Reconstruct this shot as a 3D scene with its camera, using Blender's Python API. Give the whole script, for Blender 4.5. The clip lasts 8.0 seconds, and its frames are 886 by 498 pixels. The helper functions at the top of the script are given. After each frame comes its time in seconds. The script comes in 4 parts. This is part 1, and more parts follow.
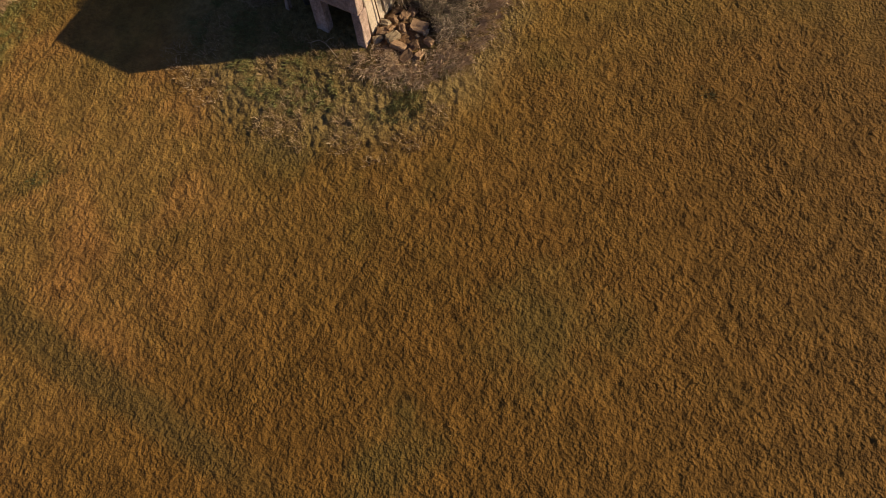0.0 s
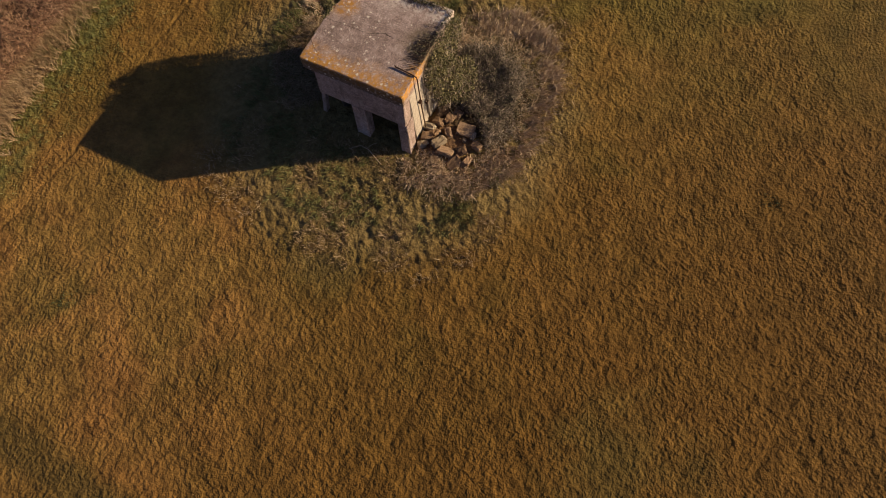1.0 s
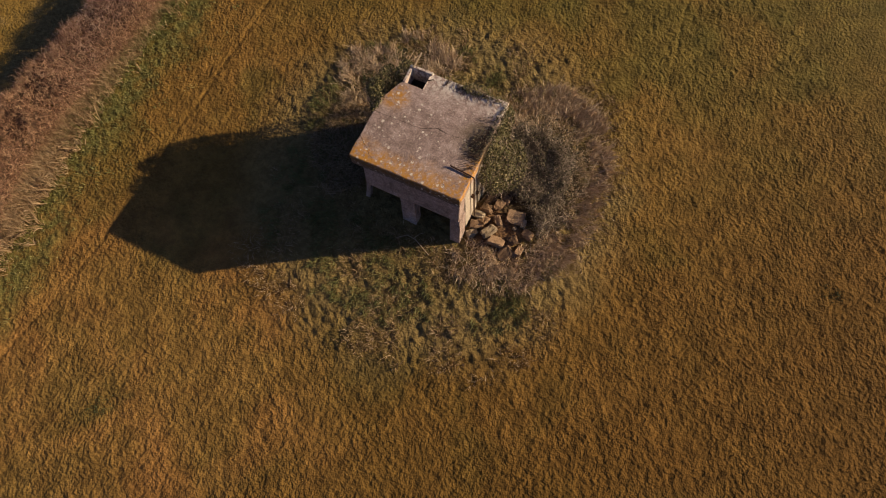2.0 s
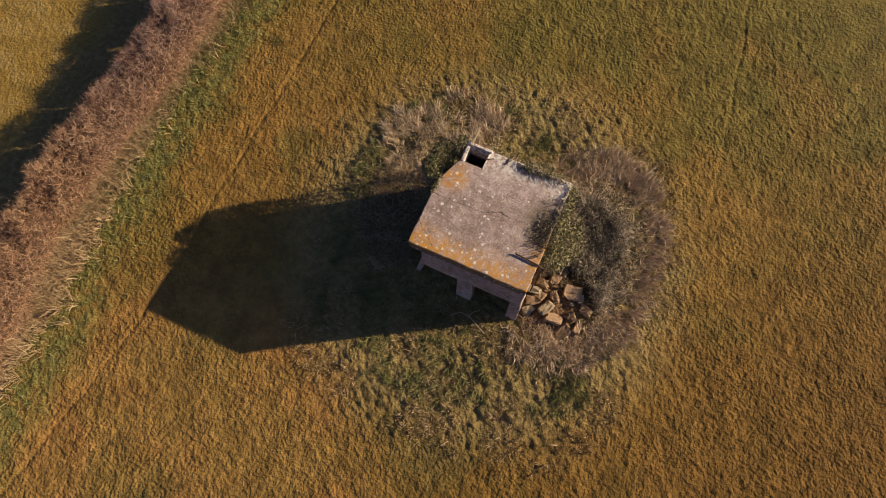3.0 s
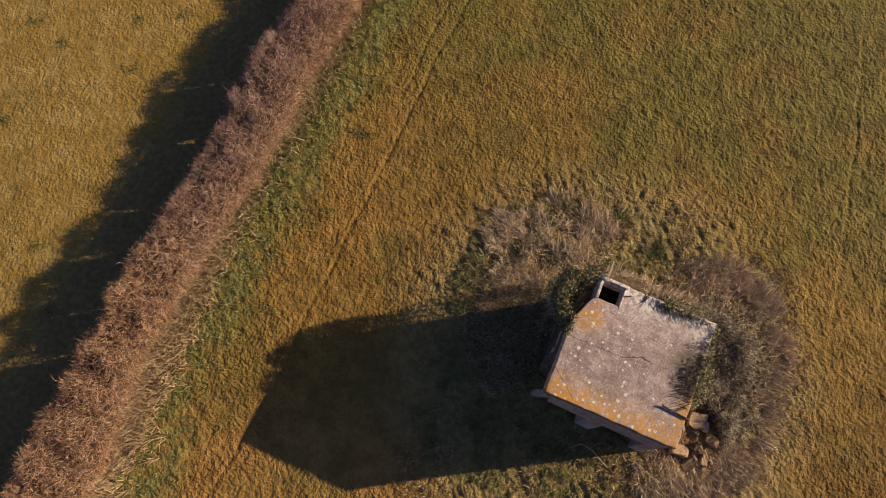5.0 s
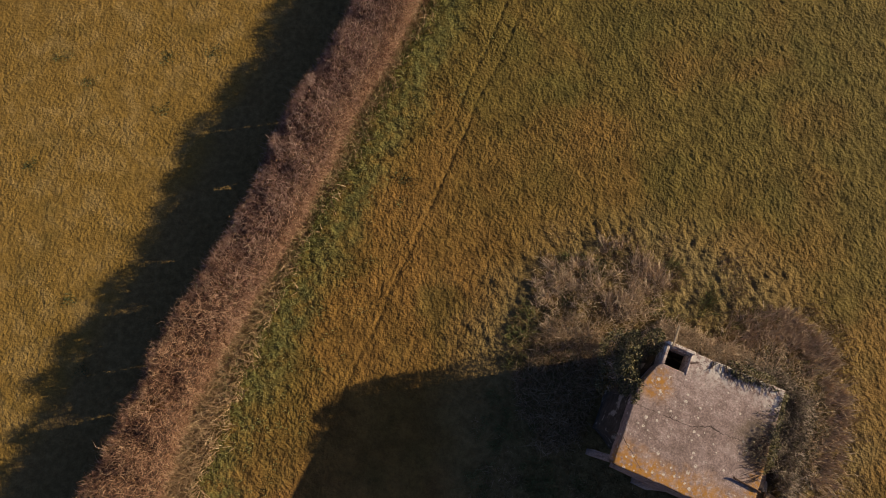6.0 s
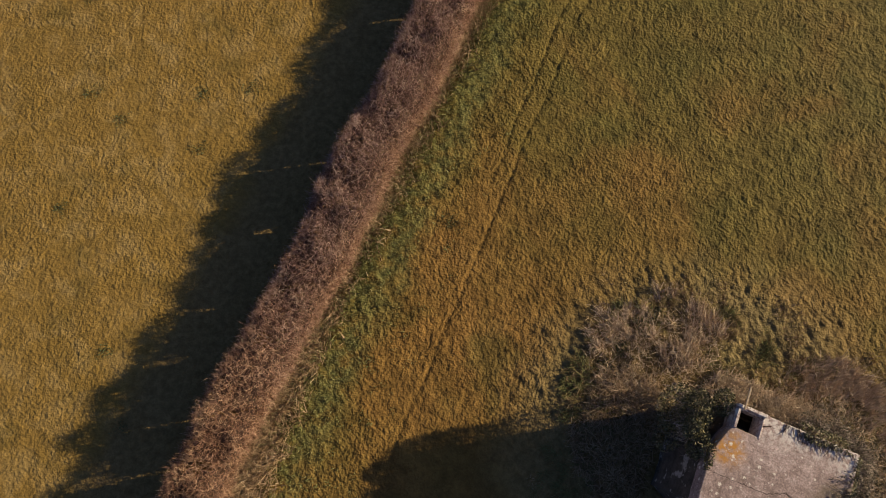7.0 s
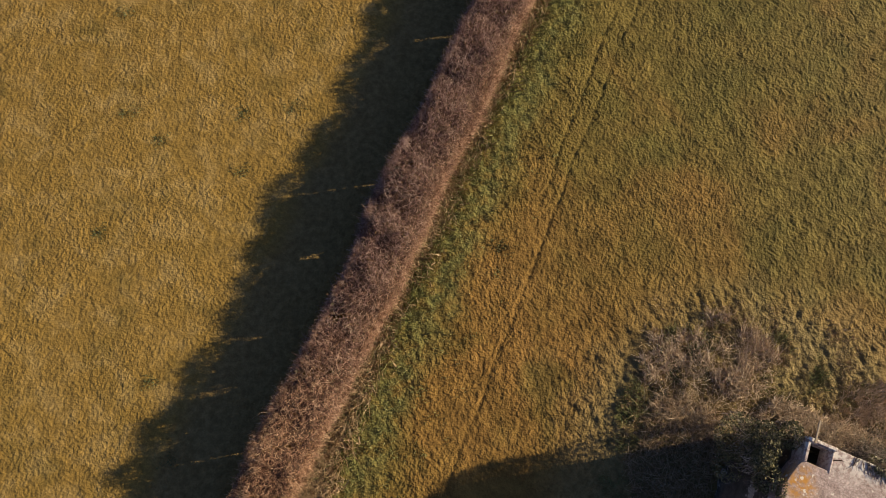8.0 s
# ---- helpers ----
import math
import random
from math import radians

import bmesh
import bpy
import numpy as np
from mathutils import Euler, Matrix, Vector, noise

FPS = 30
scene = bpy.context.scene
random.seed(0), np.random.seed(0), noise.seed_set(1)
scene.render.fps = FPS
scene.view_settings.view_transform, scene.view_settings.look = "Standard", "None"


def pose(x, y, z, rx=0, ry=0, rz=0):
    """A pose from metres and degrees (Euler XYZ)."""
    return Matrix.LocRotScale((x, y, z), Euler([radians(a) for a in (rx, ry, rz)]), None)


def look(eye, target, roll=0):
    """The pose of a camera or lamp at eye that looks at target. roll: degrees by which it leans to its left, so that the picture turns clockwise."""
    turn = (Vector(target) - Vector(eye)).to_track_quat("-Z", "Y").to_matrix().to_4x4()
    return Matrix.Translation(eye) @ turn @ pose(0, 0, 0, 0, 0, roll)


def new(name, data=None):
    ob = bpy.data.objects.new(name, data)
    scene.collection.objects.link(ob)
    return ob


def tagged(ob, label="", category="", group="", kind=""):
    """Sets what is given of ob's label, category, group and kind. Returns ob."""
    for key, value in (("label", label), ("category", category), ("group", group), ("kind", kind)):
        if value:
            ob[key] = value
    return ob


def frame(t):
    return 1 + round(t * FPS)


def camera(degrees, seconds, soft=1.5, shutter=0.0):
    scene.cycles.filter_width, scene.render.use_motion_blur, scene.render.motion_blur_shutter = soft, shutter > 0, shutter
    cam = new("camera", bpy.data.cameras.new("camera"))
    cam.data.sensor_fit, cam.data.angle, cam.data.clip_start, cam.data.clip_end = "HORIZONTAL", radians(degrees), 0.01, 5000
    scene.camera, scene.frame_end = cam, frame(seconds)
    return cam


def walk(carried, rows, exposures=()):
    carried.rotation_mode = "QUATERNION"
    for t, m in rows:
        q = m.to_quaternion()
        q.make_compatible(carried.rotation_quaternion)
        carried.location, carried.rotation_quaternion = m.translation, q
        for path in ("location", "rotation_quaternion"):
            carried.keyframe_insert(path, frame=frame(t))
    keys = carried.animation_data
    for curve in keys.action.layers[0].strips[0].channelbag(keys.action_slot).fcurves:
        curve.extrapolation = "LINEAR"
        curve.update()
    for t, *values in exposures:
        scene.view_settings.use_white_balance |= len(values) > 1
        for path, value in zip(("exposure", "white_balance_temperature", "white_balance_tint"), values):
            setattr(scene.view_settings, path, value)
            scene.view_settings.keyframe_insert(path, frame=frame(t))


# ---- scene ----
cam = camera(74.4, 8.0, soft=0.95)
PATH = [
    (0, (-0.652, 2.287, 15.861), (-0.766, 2.907, 13.962), -10.9),
    (0.5, (-1.625, 4.067, 15.926), (-1.721, 4.711, 14.035), -9.6),
    (1, (-2.425, 5.667, 16.094), (-2.51, 6.315, 14.203), -9.0),
    (1.5, (-3.369, 7.213, 16.309), (-3.429, 7.862, 14.418), -7.2),
    (2, (-4.214, 8.681, 16.502), (-4.254, 9.309, 14.603), -6.0),
    (3.5, (-6.796, 12.638, 16.795), (-6.792, 13.203, 14.876), -2.7),
    (4, (-7.626, 13.654, 16.792), (-7.609, 14.21, 14.87), -1.5),
    (4.5, (-8.486, 14.691, 16.803), (-8.458, 15.231, 14.878), -0.4),
    (6, (-10.921, 17.621, 16.754), (-10.845, 18.113, 14.816), 5.0),
    (6.5, (-11.659, 18.459, 16.648), (-11.568, 18.949, 14.711), 6.7),
    (7, (-12.561, 19.212, 16.523), (-12.447, 19.698, 14.587), 9.4),
    (7.5, (-13.357, 19.834, 16.446), (-13.226, 20.307, 14.508), 11.5),
    (8, (-14.278, 20.201, 16.322), (-14.123, 20.674, 14.385), 14.1),
]
walk(cam, [(t, look(eye, target, roll)) for t, eye, target, roll in PATH],
     [(0.0, 0.54, 7100, 13), (1.0, 0.38, 7000, 15), (1.5, 0.35, 7000, 16), (2.0, 0.38, 7000, 16), (2.2, 0.46, 6900, 15), (3.3, 0.98, 6550, 10), (3.5, 1.06, 6500, 10),
      (4.0, 1.12, 6500, 10), (4.5, 1.04, 6500, 10), (4.7, 1.00, 6500, 11), (5.8, 0.49, 6600, 13), (6.0, 0.44, 6600, 13), (6.5, 0.42, 6600, 13), (7.0, 0.63, 6400, 11), (8.0, 0.90, 6350, 9)])

# ---------------------------------------------------------------- light
SUN_EL, SUN_AZ = 19.3, 84.5          # degrees above the horizon; clockwise from +y
sun_way = Vector((math.sin(radians(SUN_AZ)) * math.cos(radians(SUN_EL)),
                  math.cos(radians(SUN_AZ)) * math.cos(radians(SUN_EL)), math.sin(radians(SUN_EL))))
world = bpy.data.worlds.new("sky")
scene.world = world
world.use_nodes = True
wn = world.node_tree.nodes
sky = wn.new("ShaderNodeTexSky")
sky.sky_type = "NISHITA"
sky.sun_disc = False
sky.ozone_density = 3.5
sky.sun_elevation, sky.sun_rotation = radians(SUN_EL), radians(SUN_AZ)
cast = wn.new("ShaderNodeMix")       # the deep evening blue of a clear, dry sky
cast.data_type, cast.blend_type = "RGBA", "MULTIPLY"
cast.inputs["Factor"].default_value, cast.inputs[7].default_value = 1.0, (1.0, 0.94, 1.16, 1)
world.node_tree.links.new(sky.outputs[0], cast.inputs[6])
world.node_tree.links.new(cast.outputs[2], wn["Background"].inputs[0])
wn["Background"].inputs[1].default_value = 0.045
sun = new("sun", bpy.data.lights.new("sun", "SUN"))
sun.data.energy, sun.data.angle, sun.data.color = 4.6, radians(0.6), (1.0, 0.81, 0.53)
sun.matrix_world = look(sun_way * 60, (0, 0, 0))

# ---------------------------------------------------------------- plan
HEDGE_P = np.array((-14.3, 22.9))     # a point on the hedge's sunny foot
HEDGE_D = np.array((0.471, 0.882))    # along the hedge
HEDGE_N = np.array((0.882, -0.471))   # from the hedge towards the pillbox
BOX_P = np.array((-6.877, 15.915))    # the pillbox's front corner under the roof
BOX_U = np.array((0.889, -0.458))     # along its front
BOX_V = np.array((0.458, 0.889))      # towards its back
BOX_C = np.array((-4.75, 16.55))
BOX_TURN = math.degrees(math.atan2(-0.458, 0.889))
rng = np.random.default_rng(7)


# ---------------------------------------------------------------- arithmetic on many points
def lattice(ix, iy, seed):
    h = (ix.astype(np.int64) * 374761393 + iy.astype(np.int64) * 668265263 + seed * 1442695041) & 0xFFFFFFFF
    h = ((h ^ (h >> 13)) * 1274126177) & 0xFFFFFFFF
    return ((h ^ (h >> 16)) & 0xFFFF) / 65535.0


def vnoise(x, y, size, seed=0):
    x, y = x / size, y / size
    ix, iy = np.floor(x), np.floor(y)
    fx, fy = x - ix, y - iy
    fx, fy = fx * fx * (3 - 2 * fx), fy * fy * (3 - 2 * fy)
    a, b = lattice(ix, iy, seed), lattice(ix + 1, iy, seed)
    c, d = lattice(ix, iy + 1, seed), lattice(ix + 1, iy + 1, seed)
    return (a + (b - a) * fx) * (1 - fy) + (c + (d - c) * fx) * fy


def clods(x, y, size, seed):
    """Rounded lumps with no grain of their own: two turned lattices laid over one another."""
    a = vnoise(0.79 * x + 0.61 * y, 0.79 * y - 0.61 * x, size, seed)
    b = vnoise(0.31 * x - 0.95 * y, 0.31 * y + 0.95 * x, size * 0.87, seed + 60)
    return np.clip(0.5 + 1.25 * (0.5 * (a + b) - 0.5), 0.25, 1.0)


def tufts(x, y, size, seed):
    """Domes of grass side by side, 1 at a tuft's middle and 0 in the creases between."""
    x, y = x / size, y / size
    ix, iy = np.floor(x), np.floor(y)
    best = np.full(np.shape(x), 9.0)
    for i in (-1, 0, 1):
        for j in (-1, 0, 1):
            cx, cy = ix + i, iy + j
            dx, dy = cx + 0.15 + 0.7 * lattice(cx, cy, seed) - x, cy + 0.15 + 0.7 * lattice(cx, cy, seed + 17) - y
            best = np.minimum(best, dx * dx + dy * dy - 0.25 * lattice(cx, cy, seed + 31))
    return np.clip(1.0 - (best + 0.25) / 1.1, 0.28, 1.0)


def sstep(a, b, v):
    q = np.clip((v - a) / (b - a), 0, 1)
    return q * q * (3 - 2 * q)


def hedge_s(x, y):
    """Metres from the hedge's sunny foot, positive towards the pillbox."""
    return (x - HEDGE_P[0]) * HEDGE_N[0] + (y - HEDGE_P[1]) * HEDGE_N[1]


def box_uv(x, y):
    dx, dy = x - BOX_P[0], y - BOX_P[1]
    return dx * BOX_U[0] + dy * BOX_U[1], dx * BOX_V[0] + dy * BOX_V[1]


def box_xy(u, v):
    return BOX_P[0] + u * BOX_U[0] + v * BOX_V[0], BOX_P[1] + u * BOX_U[1] + v * BOX_V[1]


def box_gap(x, y):
    """Metres from the pillbox's walls."""
    u, v = box_uv(x, y)
    du, dv = np.maximum(np.maximum(-u, u - 3.2), 0), np.maximum(np.maximum(-0.25 - v, v - 3.1), 0)
    return np.hypot(du, dv)


def line_gap(x, y, a, b):
    a, b = np.array(a), np.array(b)
    d = (b - a) / np.linalg.norm(b - a)
    along = np.clip((x - a[0]) * d[0] + (y - a[1]) * d[1], 0, np.linalg.norm(b - a))
    return np.hypot(x - a[0] - along * d[0], y - a[1] - along * d[1])


RUTS = [((-18.3, 10.2), (-16.04, 13.3), 0.018), ((-16.04, 13.3), (-14.72, 15.19), 0.020), ((-14.72, 15.19), (-13.14, 18.31), 0.015),
        ((-13.14, 18.31), (-9.01, 26.19), 0.017), ((-9.01, 26.19), (-5.9, 32.2), 0.016), ((-10.0, 25.3), (-6.75, 31.8), 0.015),
        ((2.01, 16.77), (3.67, 21.55), 0.004), ((3.67, 21.55), (5.02, 25.32), 0.006), ((5.02, 25.32), (6.6, 30.5), 0.004),
        ((-3.86, 7.1), (-5.4, 4.61), 0.010), ((-5.4, 4.61), (-6.95, 2.82), 0.010), ((6.36, 7.33), (3.75, 3.8), 0.007)]


def lie(x, y):
    """Height of the turf."""
    s, near = hedge_s(x, y), box_gap(x, y)
    ring = sstep(5.0, 2.5, near + 1.2 * (vnoise(x, y, 1.3, 15) - 0.5))
    side = sstep(3.2, 0.6, s) * (s > -0.5)
    n1 = clods(x, y, 0.115, 1)
    n2 = clods(x, y, 0.24, 2)
    n3 = 0.4 * clods(x, y, 0.24, 3) + 0.6 * tufts(x + 0.2 * y, y, 0.25, 3)
    n4 = 0.5 * clods(x, y, 0.24, 5) + 0.5 * tufts(x, y, 0.24, 5)
    east = sstep(-8.0, 2.0, x) * sstep(14.0, 22.0, y)
    z = (0.038 + 0.006 * sstep(15.0, 9.0, y) + 0.006 * east - 0.016 * (s < -1.7)) * n1 + (0.028 - 0.012 * (s < -1.7)) * n2 + (0.09 * side + 0.014 * east) * n4
    z = z + ring * 0.165 * n3
    z = z + 0.08 * np.exp(-((x + 3.0) ** 2 + (y - 14.75) ** 2) / 0.45)
    flat = 0.10 * (vnoise(x, y, 6.0, 4) - 0.5) + 0.07 * sstep(2.2, 0.2, near) - 0.02
    z = z + flat
    for a, b, deep in RUTS:
        gap = line_gap(x + 0.16 * (vnoise(x, y, 1.1, 9) - 0.5), y, a, b)
        cut = sstep(0.085, 0.02, gap)
        z = z - cut * (0.6 * (z - flat - 0.035) + deep + 0.007)
    return z


# ---------------------------------------------------------------- meshes from arrays
def bulk(name, verts, faces, material):
    """One mesh object from arrays of corners and of equal-sided faces."""
    verts, faces = np.asarray(verts, dtype=np.float32), np.asarray(faces, dtype=np.int32)
    me = bpy.data.meshes.new(name)
    k = faces.shape[1]
    me.vertices.add(len(verts))
    me.vertices.foreach_set("co", verts.ravel())
    me.loops.add(faces.size)
    me.loops.foreach_set("vertex_index", faces.ravel())
    me.polygons.add(len(faces))
    me.polygons.foreach_set("loop_start", np.arange(0, faces.size, k, dtype=np.int32))
    me.update(calc_edges=True)
    me.materials.append(material)
    ob = new(name, me)
    ob["kind"] = "stuff"
    return ob


def under(ob, parent):
    ob.parent = parent
    return ob


def unit(a):
    return a / np.maximum(np.linalg.norm(a, axis=1, keepdims=True), 1e-9)


def blade_arrays(root, tip, width):
    """A bent blade from each root to its tip: two base corners, two in the middle, a point."""
    n = len(root)
    way = tip - root
    side = unit(np.cross(way, rng.normal(size=(n, 3)))) * width[:, None]
    mid = root + way * 0.55
    mid[:, 2] += 0.18 * np.linalg.norm(way[:, :2], axis=1)
    v = np.stack((root - side, root + side, mid + side * 0.7, mid - side * 0.7, tip), 1).reshape(-1, 3)
    b = np.arange(n)[:, None] * 5
    f = np.concatenate((b + (0, 1, 2), b + (0, 2, 3), b + (3, 2, 4)))
    return v, f


def spike_arrays(root, tip, width):
    """A plain flat blade of one triangle."""
    n = len(root)
    side = unit(np.cross(tip - root, rng.normal(size=(n, 3)))) * width[:, None]
    v = np.stack((root - side, root + side, tip), 1).reshape(-1, 3)
    return v, np.arange(3 * n).reshape(n, 3)


def twig_arrays(root, mid, tip, radius):
    """Bent three-sided twigs that taper to a point."""
    n = len(root)
    way = unit(tip - root)
    a = unit(np.cross(way, rng.normal(size=(n, 3))))
    b = np.cross(way, a)
    rings = []
    for p, r in ((root, 1.0), (mid, 0.75)):
        for q in (0, 2.094, 4.189):
            rings.append(p + (a * math.cos(q) + b * math.sin(q)) * (radius * r)[:, None])
    v = np.stack(rings + [tip], 1).reshape(-1, 3)
    k = np.arange(n)[:, None] * 7
    f = []
    for i in range(3):
        j = (i + 1) % 3
        f += [k + (i, j, 3 + j), k + (i, 3 + j, 3 + i), k + (3 + i, 3 + j, 6)]
    return v, np.concatenate(f)


def leaf_arrays(at, size, lift=0.6):
    """Small folded leaves, each two triangles over a midrib; lift: how far they face upwards."""
    n = len(at)
    nor = unit(rng.normal(size=(n, 3)) + (0, 0, lift))
    a = unit(np.cross(nor, rng.normal(size=(n, 3)))) * size[:, None]
    b = unit(np.cross(nor, a)) * (size * 0.55)[:, None]
    up = nor * (size * 0.18)[:, None]
    v = np.stack((at - a, at + b + up, at + a, at - b + up), 1).reshape(-1, 3)
    k = np.arange(n)[:, None] * 4
    return v, np.concatenate((k + (0, 1, 2), k + (0, 2, 3)))


def merged(*sets):
    vs, fs, base = [], [], 0
    for v, f in sets:
        vs.append(v)
        fs.append(f + base)
        base += len(v)
    return np.concatenate(vs), np.concatenate(fs)


# ---------------------------------------------------------------- materials
class Nodes:
    """Short writing for a material's nodes."""

    def __init__(self, name, rough=0.9):
        self.mat = bpy.data.materials.new(name)
        self.mat.use_nodes = True
        self.t = self.mat.node_tree
        self.bsdf = self.t.nodes["Principled BSDF"]
        self.bsdf.inputs["Roughness"].default_value = rough
        self.bsdf.inputs["Specular IOR Level"].default_value = 0.15
        self.where = self.add("ShaderNodeNewGeometry").outputs["Position"]
        self.local = self.add("ShaderNodeTexCoord").outputs["Object"]

    def add(self, kind):
        return self.t.nodes.new(kind)

    def put(self, socket, value):
        if isinstance(value, bpy.types.NodeSocket):
            self.t.links.new(value, socket)
        elif isinstance(value, tuple) and len(value) == 3 and socket.type == "RGBA":
            socket.default_value = (*value, 1)
        else:
            socket.default_value = value

    def math(self, op, a, b=0.0, c=0.0):
        n = self.add("ShaderNodeMath")
        n.operation = op
        for i, v in enumerate((a, b, c)):
            self.put(n.inputs[i], v)
        return n.outputs[0]

    def dot(self, at, vec):
        n = self.add("ShaderNodeVectorMath")
        n.operation = "DOT_PRODUCT"
        self.put(n.inputs[0], at)
        n.inputs[1].default_value = vec
        return n.outputs["Value"]

    def gap(self, at, point, squash=(1, 1, 0)):
        a = self.add("ShaderNodeVectorMath")
        a.operation = "SUBTRACT"
        self.put(a.inputs[0], at)
        a.inputs[1].default_value = point
        b = self.add("ShaderNodeVectorMath")
        b.operation = "MULTIPLY"
        self.put(b.inputs[0], a.outputs[0])
        b.inputs[1].default_value = squash
        c = self.add("ShaderNodeVectorMath")
        c.operation = "LENGTH"
        self.put(c.inputs[0], b.outputs[0])
        return c.outputs["Value"]

    def noise(self, at, scale, detail=3.0, rough=0.55, warp=0.0):
        n = self.add("ShaderNodeTexNoise")
        self.put(n.inputs["Vector"], at)
        n.inputs["Scale"].default_value, n.inputs["Detail"].default_value = scale, detail
        n.inputs["Roughness"].default_value, n.inputs["Distortion"].default_value = rough, warp
        return n.outputs["Fac"]

    def cells(self, at, scale, feature="F1", jitter=1.0):
        n = self.add("ShaderNodeTexVoronoi")
        n.feature = feature
        self.put(n.inputs["Vector"], at)
        n.inputs["Scale"].default_value, n.inputs["Randomness"].default_value = scale, jitter
        return n

    def step(self, v, a, b, lo=0.0, hi=1.0):
        n = self.add("ShaderNodeMapRange")
        n.interpolation_type = "SMOOTHSTEP"
        self.put(n.inputs["Value"], v)
        for key, q in (("From Min", a), ("From Max", b), ("To Min", lo), ("To Max", hi)):
            n.inputs[key].default_value = q
        return n.outputs[0]

    def mix(self, f, a, b, kind="MIX"):
        n = self.add("ShaderNodeMix")
        n.data_type, n.blend_type = "RGBA", kind
        self.put(n.inputs["Factor"], f)
        self.put(n.inputs[6], a)
        self.put(n.inputs[7], b)
        return n.outputs[2]

    def ramp(self, v, *stops):
        n = self.add("ShaderNodeValToRGB")
        self.put(n.inputs[0], v)
        e = n.color_ramp.elements
        while len(e) < len(stops):
            e.new(0.5)
        for el, (p, c) in zip(e, stops):
            el.position, el.color = p, (*c, 1)
        return n.outputs[0]

    def times(self, col, v):
        n = self.add("ShaderNodeVectorMath")
        n.operation = "SCALE"
        self.put(n.inputs[0], col)
        self.put(n.inputs["Scale"], v)
        return n.outputs[0]

    def island(self):
        return self.add("ShaderNodeNewGeometry").outputs["Random Per Island"]

    def bump(self, h, strength, far):
        n = self.add("ShaderNodeBump")
        n.inputs["Strength"].default_value, n.inputs["Distance"].default_value = strength, far
        self.put(n.inputs["Height"], h)
        self.put(self.bsdf.inputs["Normal"], n.outputs[0])

    def done(self, col):
        self.put(self.bsdf.inputs["Base Color"], col)
        return self.mat


def field_colour(n):
    """The colour of the sward: dry gold and rust in the open, greener along the hedge and round the pillbox."""
    at = n.where
    s = n.math("ADD", n.dot(at, (0.882, -0.471, 0)), 0.882 * 14.3 + 0.471 * 22.9)
    s_wob = n.math("ADD", s, n.math("MULTIPLY", n.noise(at, 0.9, 3), 1.2))
    near = n.gap(at, (BOX_C[0], BOX_C[1], 0))
    near = n.math("ADD", near, n.math("MULTIPLY", n.noise(at, 0.8, 3), 1.6))
    big, mid, fine = n.noise(at, 0.16, 4, 0.6, 0.6), n.noise(at, 0.7, 4, 0.6), n.noise(at, 5.5, 3, 0.6)
    dry = n.ramp(n.math("ADD", n.math("MULTIPLY", big, 0.6), n.math("MULTIPLY", mid, 0.4)),
                 (0.36, (0.165, 0.108, 0.030)), (0.48, (0.210, 0.130, 0.036)), (0.60, (0.245, 0.143, 0.042)), (0.72, (0.245, 0.162, 0.056)))
    green = n.mix(mid, (0.120, 0.112, 0.028), (0.182, 0.152, 0.041))
    # the sward turns greener away from the open end of the field
    far = n.math("ADD", n.dot(at, (0.22, 0.40, 0)), -6.8)
    far = n.math("ADD", far, n.math("MULTIPLY", n.noise(at, 0.28, 3), 4.0))
    col = n.mix(n.step(far, 1.0, 5.5, 0.0, 0.78), dry, green)
    patch = n.step(n.noise(at, 0.42, 3, 0.5, 0.5), 0.50, 0.68, 0.0, 0.48)
    col = n.mix(patch, col, (0.118, 0.112, 0.030))
    tan = n.step(n.noise(n.mix(1.0, at, (31.0, 17.0, 0.0), "ADD"), 0.30, 3, 0.5, 0.6), 0.52, 0.68, 0.0, 0.42)
    col = n.mix(tan, col, (0.250, 0.145, 0.042))
    rust = n.step(n.noise(n.mix(1.0, at, (7.3, 3.1, 0.0), "ADD"), 0.33, 3, 0.55, 0.4), 0.42, 0.68, 0.0, 0.45)
    west = n.math("MULTIPLY", n.step(n.dot(at, (1, 0, 0)), -5.0, -11.0), n.step(n.dot(at, (0, 1, 0)), 17.5, 13.5))
    col = n.mix(n.math("MULTIPLY", west, 0.38), col, (0.320, 0.208, 0.070))
    col = n.mix(n.math("MULTIPLY", rust, west), col, (0.380, 0.178, 0.066))
    south = n.math("ADD", n.dot(at, (0.55, -1.0, 0)), n.math("MULTIPLY", n.noise(at, 0.22, 3), 5.0))
    col = n.mix(n.step(south, -15.0, -3.0, 0.0, 0.85), col, n.mix(mid, (0.125, 0.070, 0.016), (0.195, 0.102, 0.024)))
    for px, py, wide in ((1.2, 5.2, 2.6), (-3.0, 2.0, 1.8), (-14.0, 10.0, 0.5), (-6.6, 10.8, 1.8)):
        damp = n.math("ADD", n.gap(at, (px, py, 0)), n.math("MULTIPLY", n.math("SUBTRACT", mid, 0.5), 4.5))
        col = n.mix(n.step(damp, wide, wide * 0.1, 0.0, 0.5), col, (0.122, 0.106, 0.034))
    col = n.times(col, n.step(n.noise(at, 1.3, 3, 0.6), 0.3, 0.7, 0.80, 1.20))
    # a worn grey wheeling across the open end
    band = n.math("ABSOLUTE", n.math("ADD", n.dot(at, (0.487, 0.873, 0)), 0.487 * 14.1 - 0.873 * 5.50))
    band = n.math("ADD", band, n.math("MULTIPLY", n.math("SUBTRACT", mid, 0.5), 0.5))
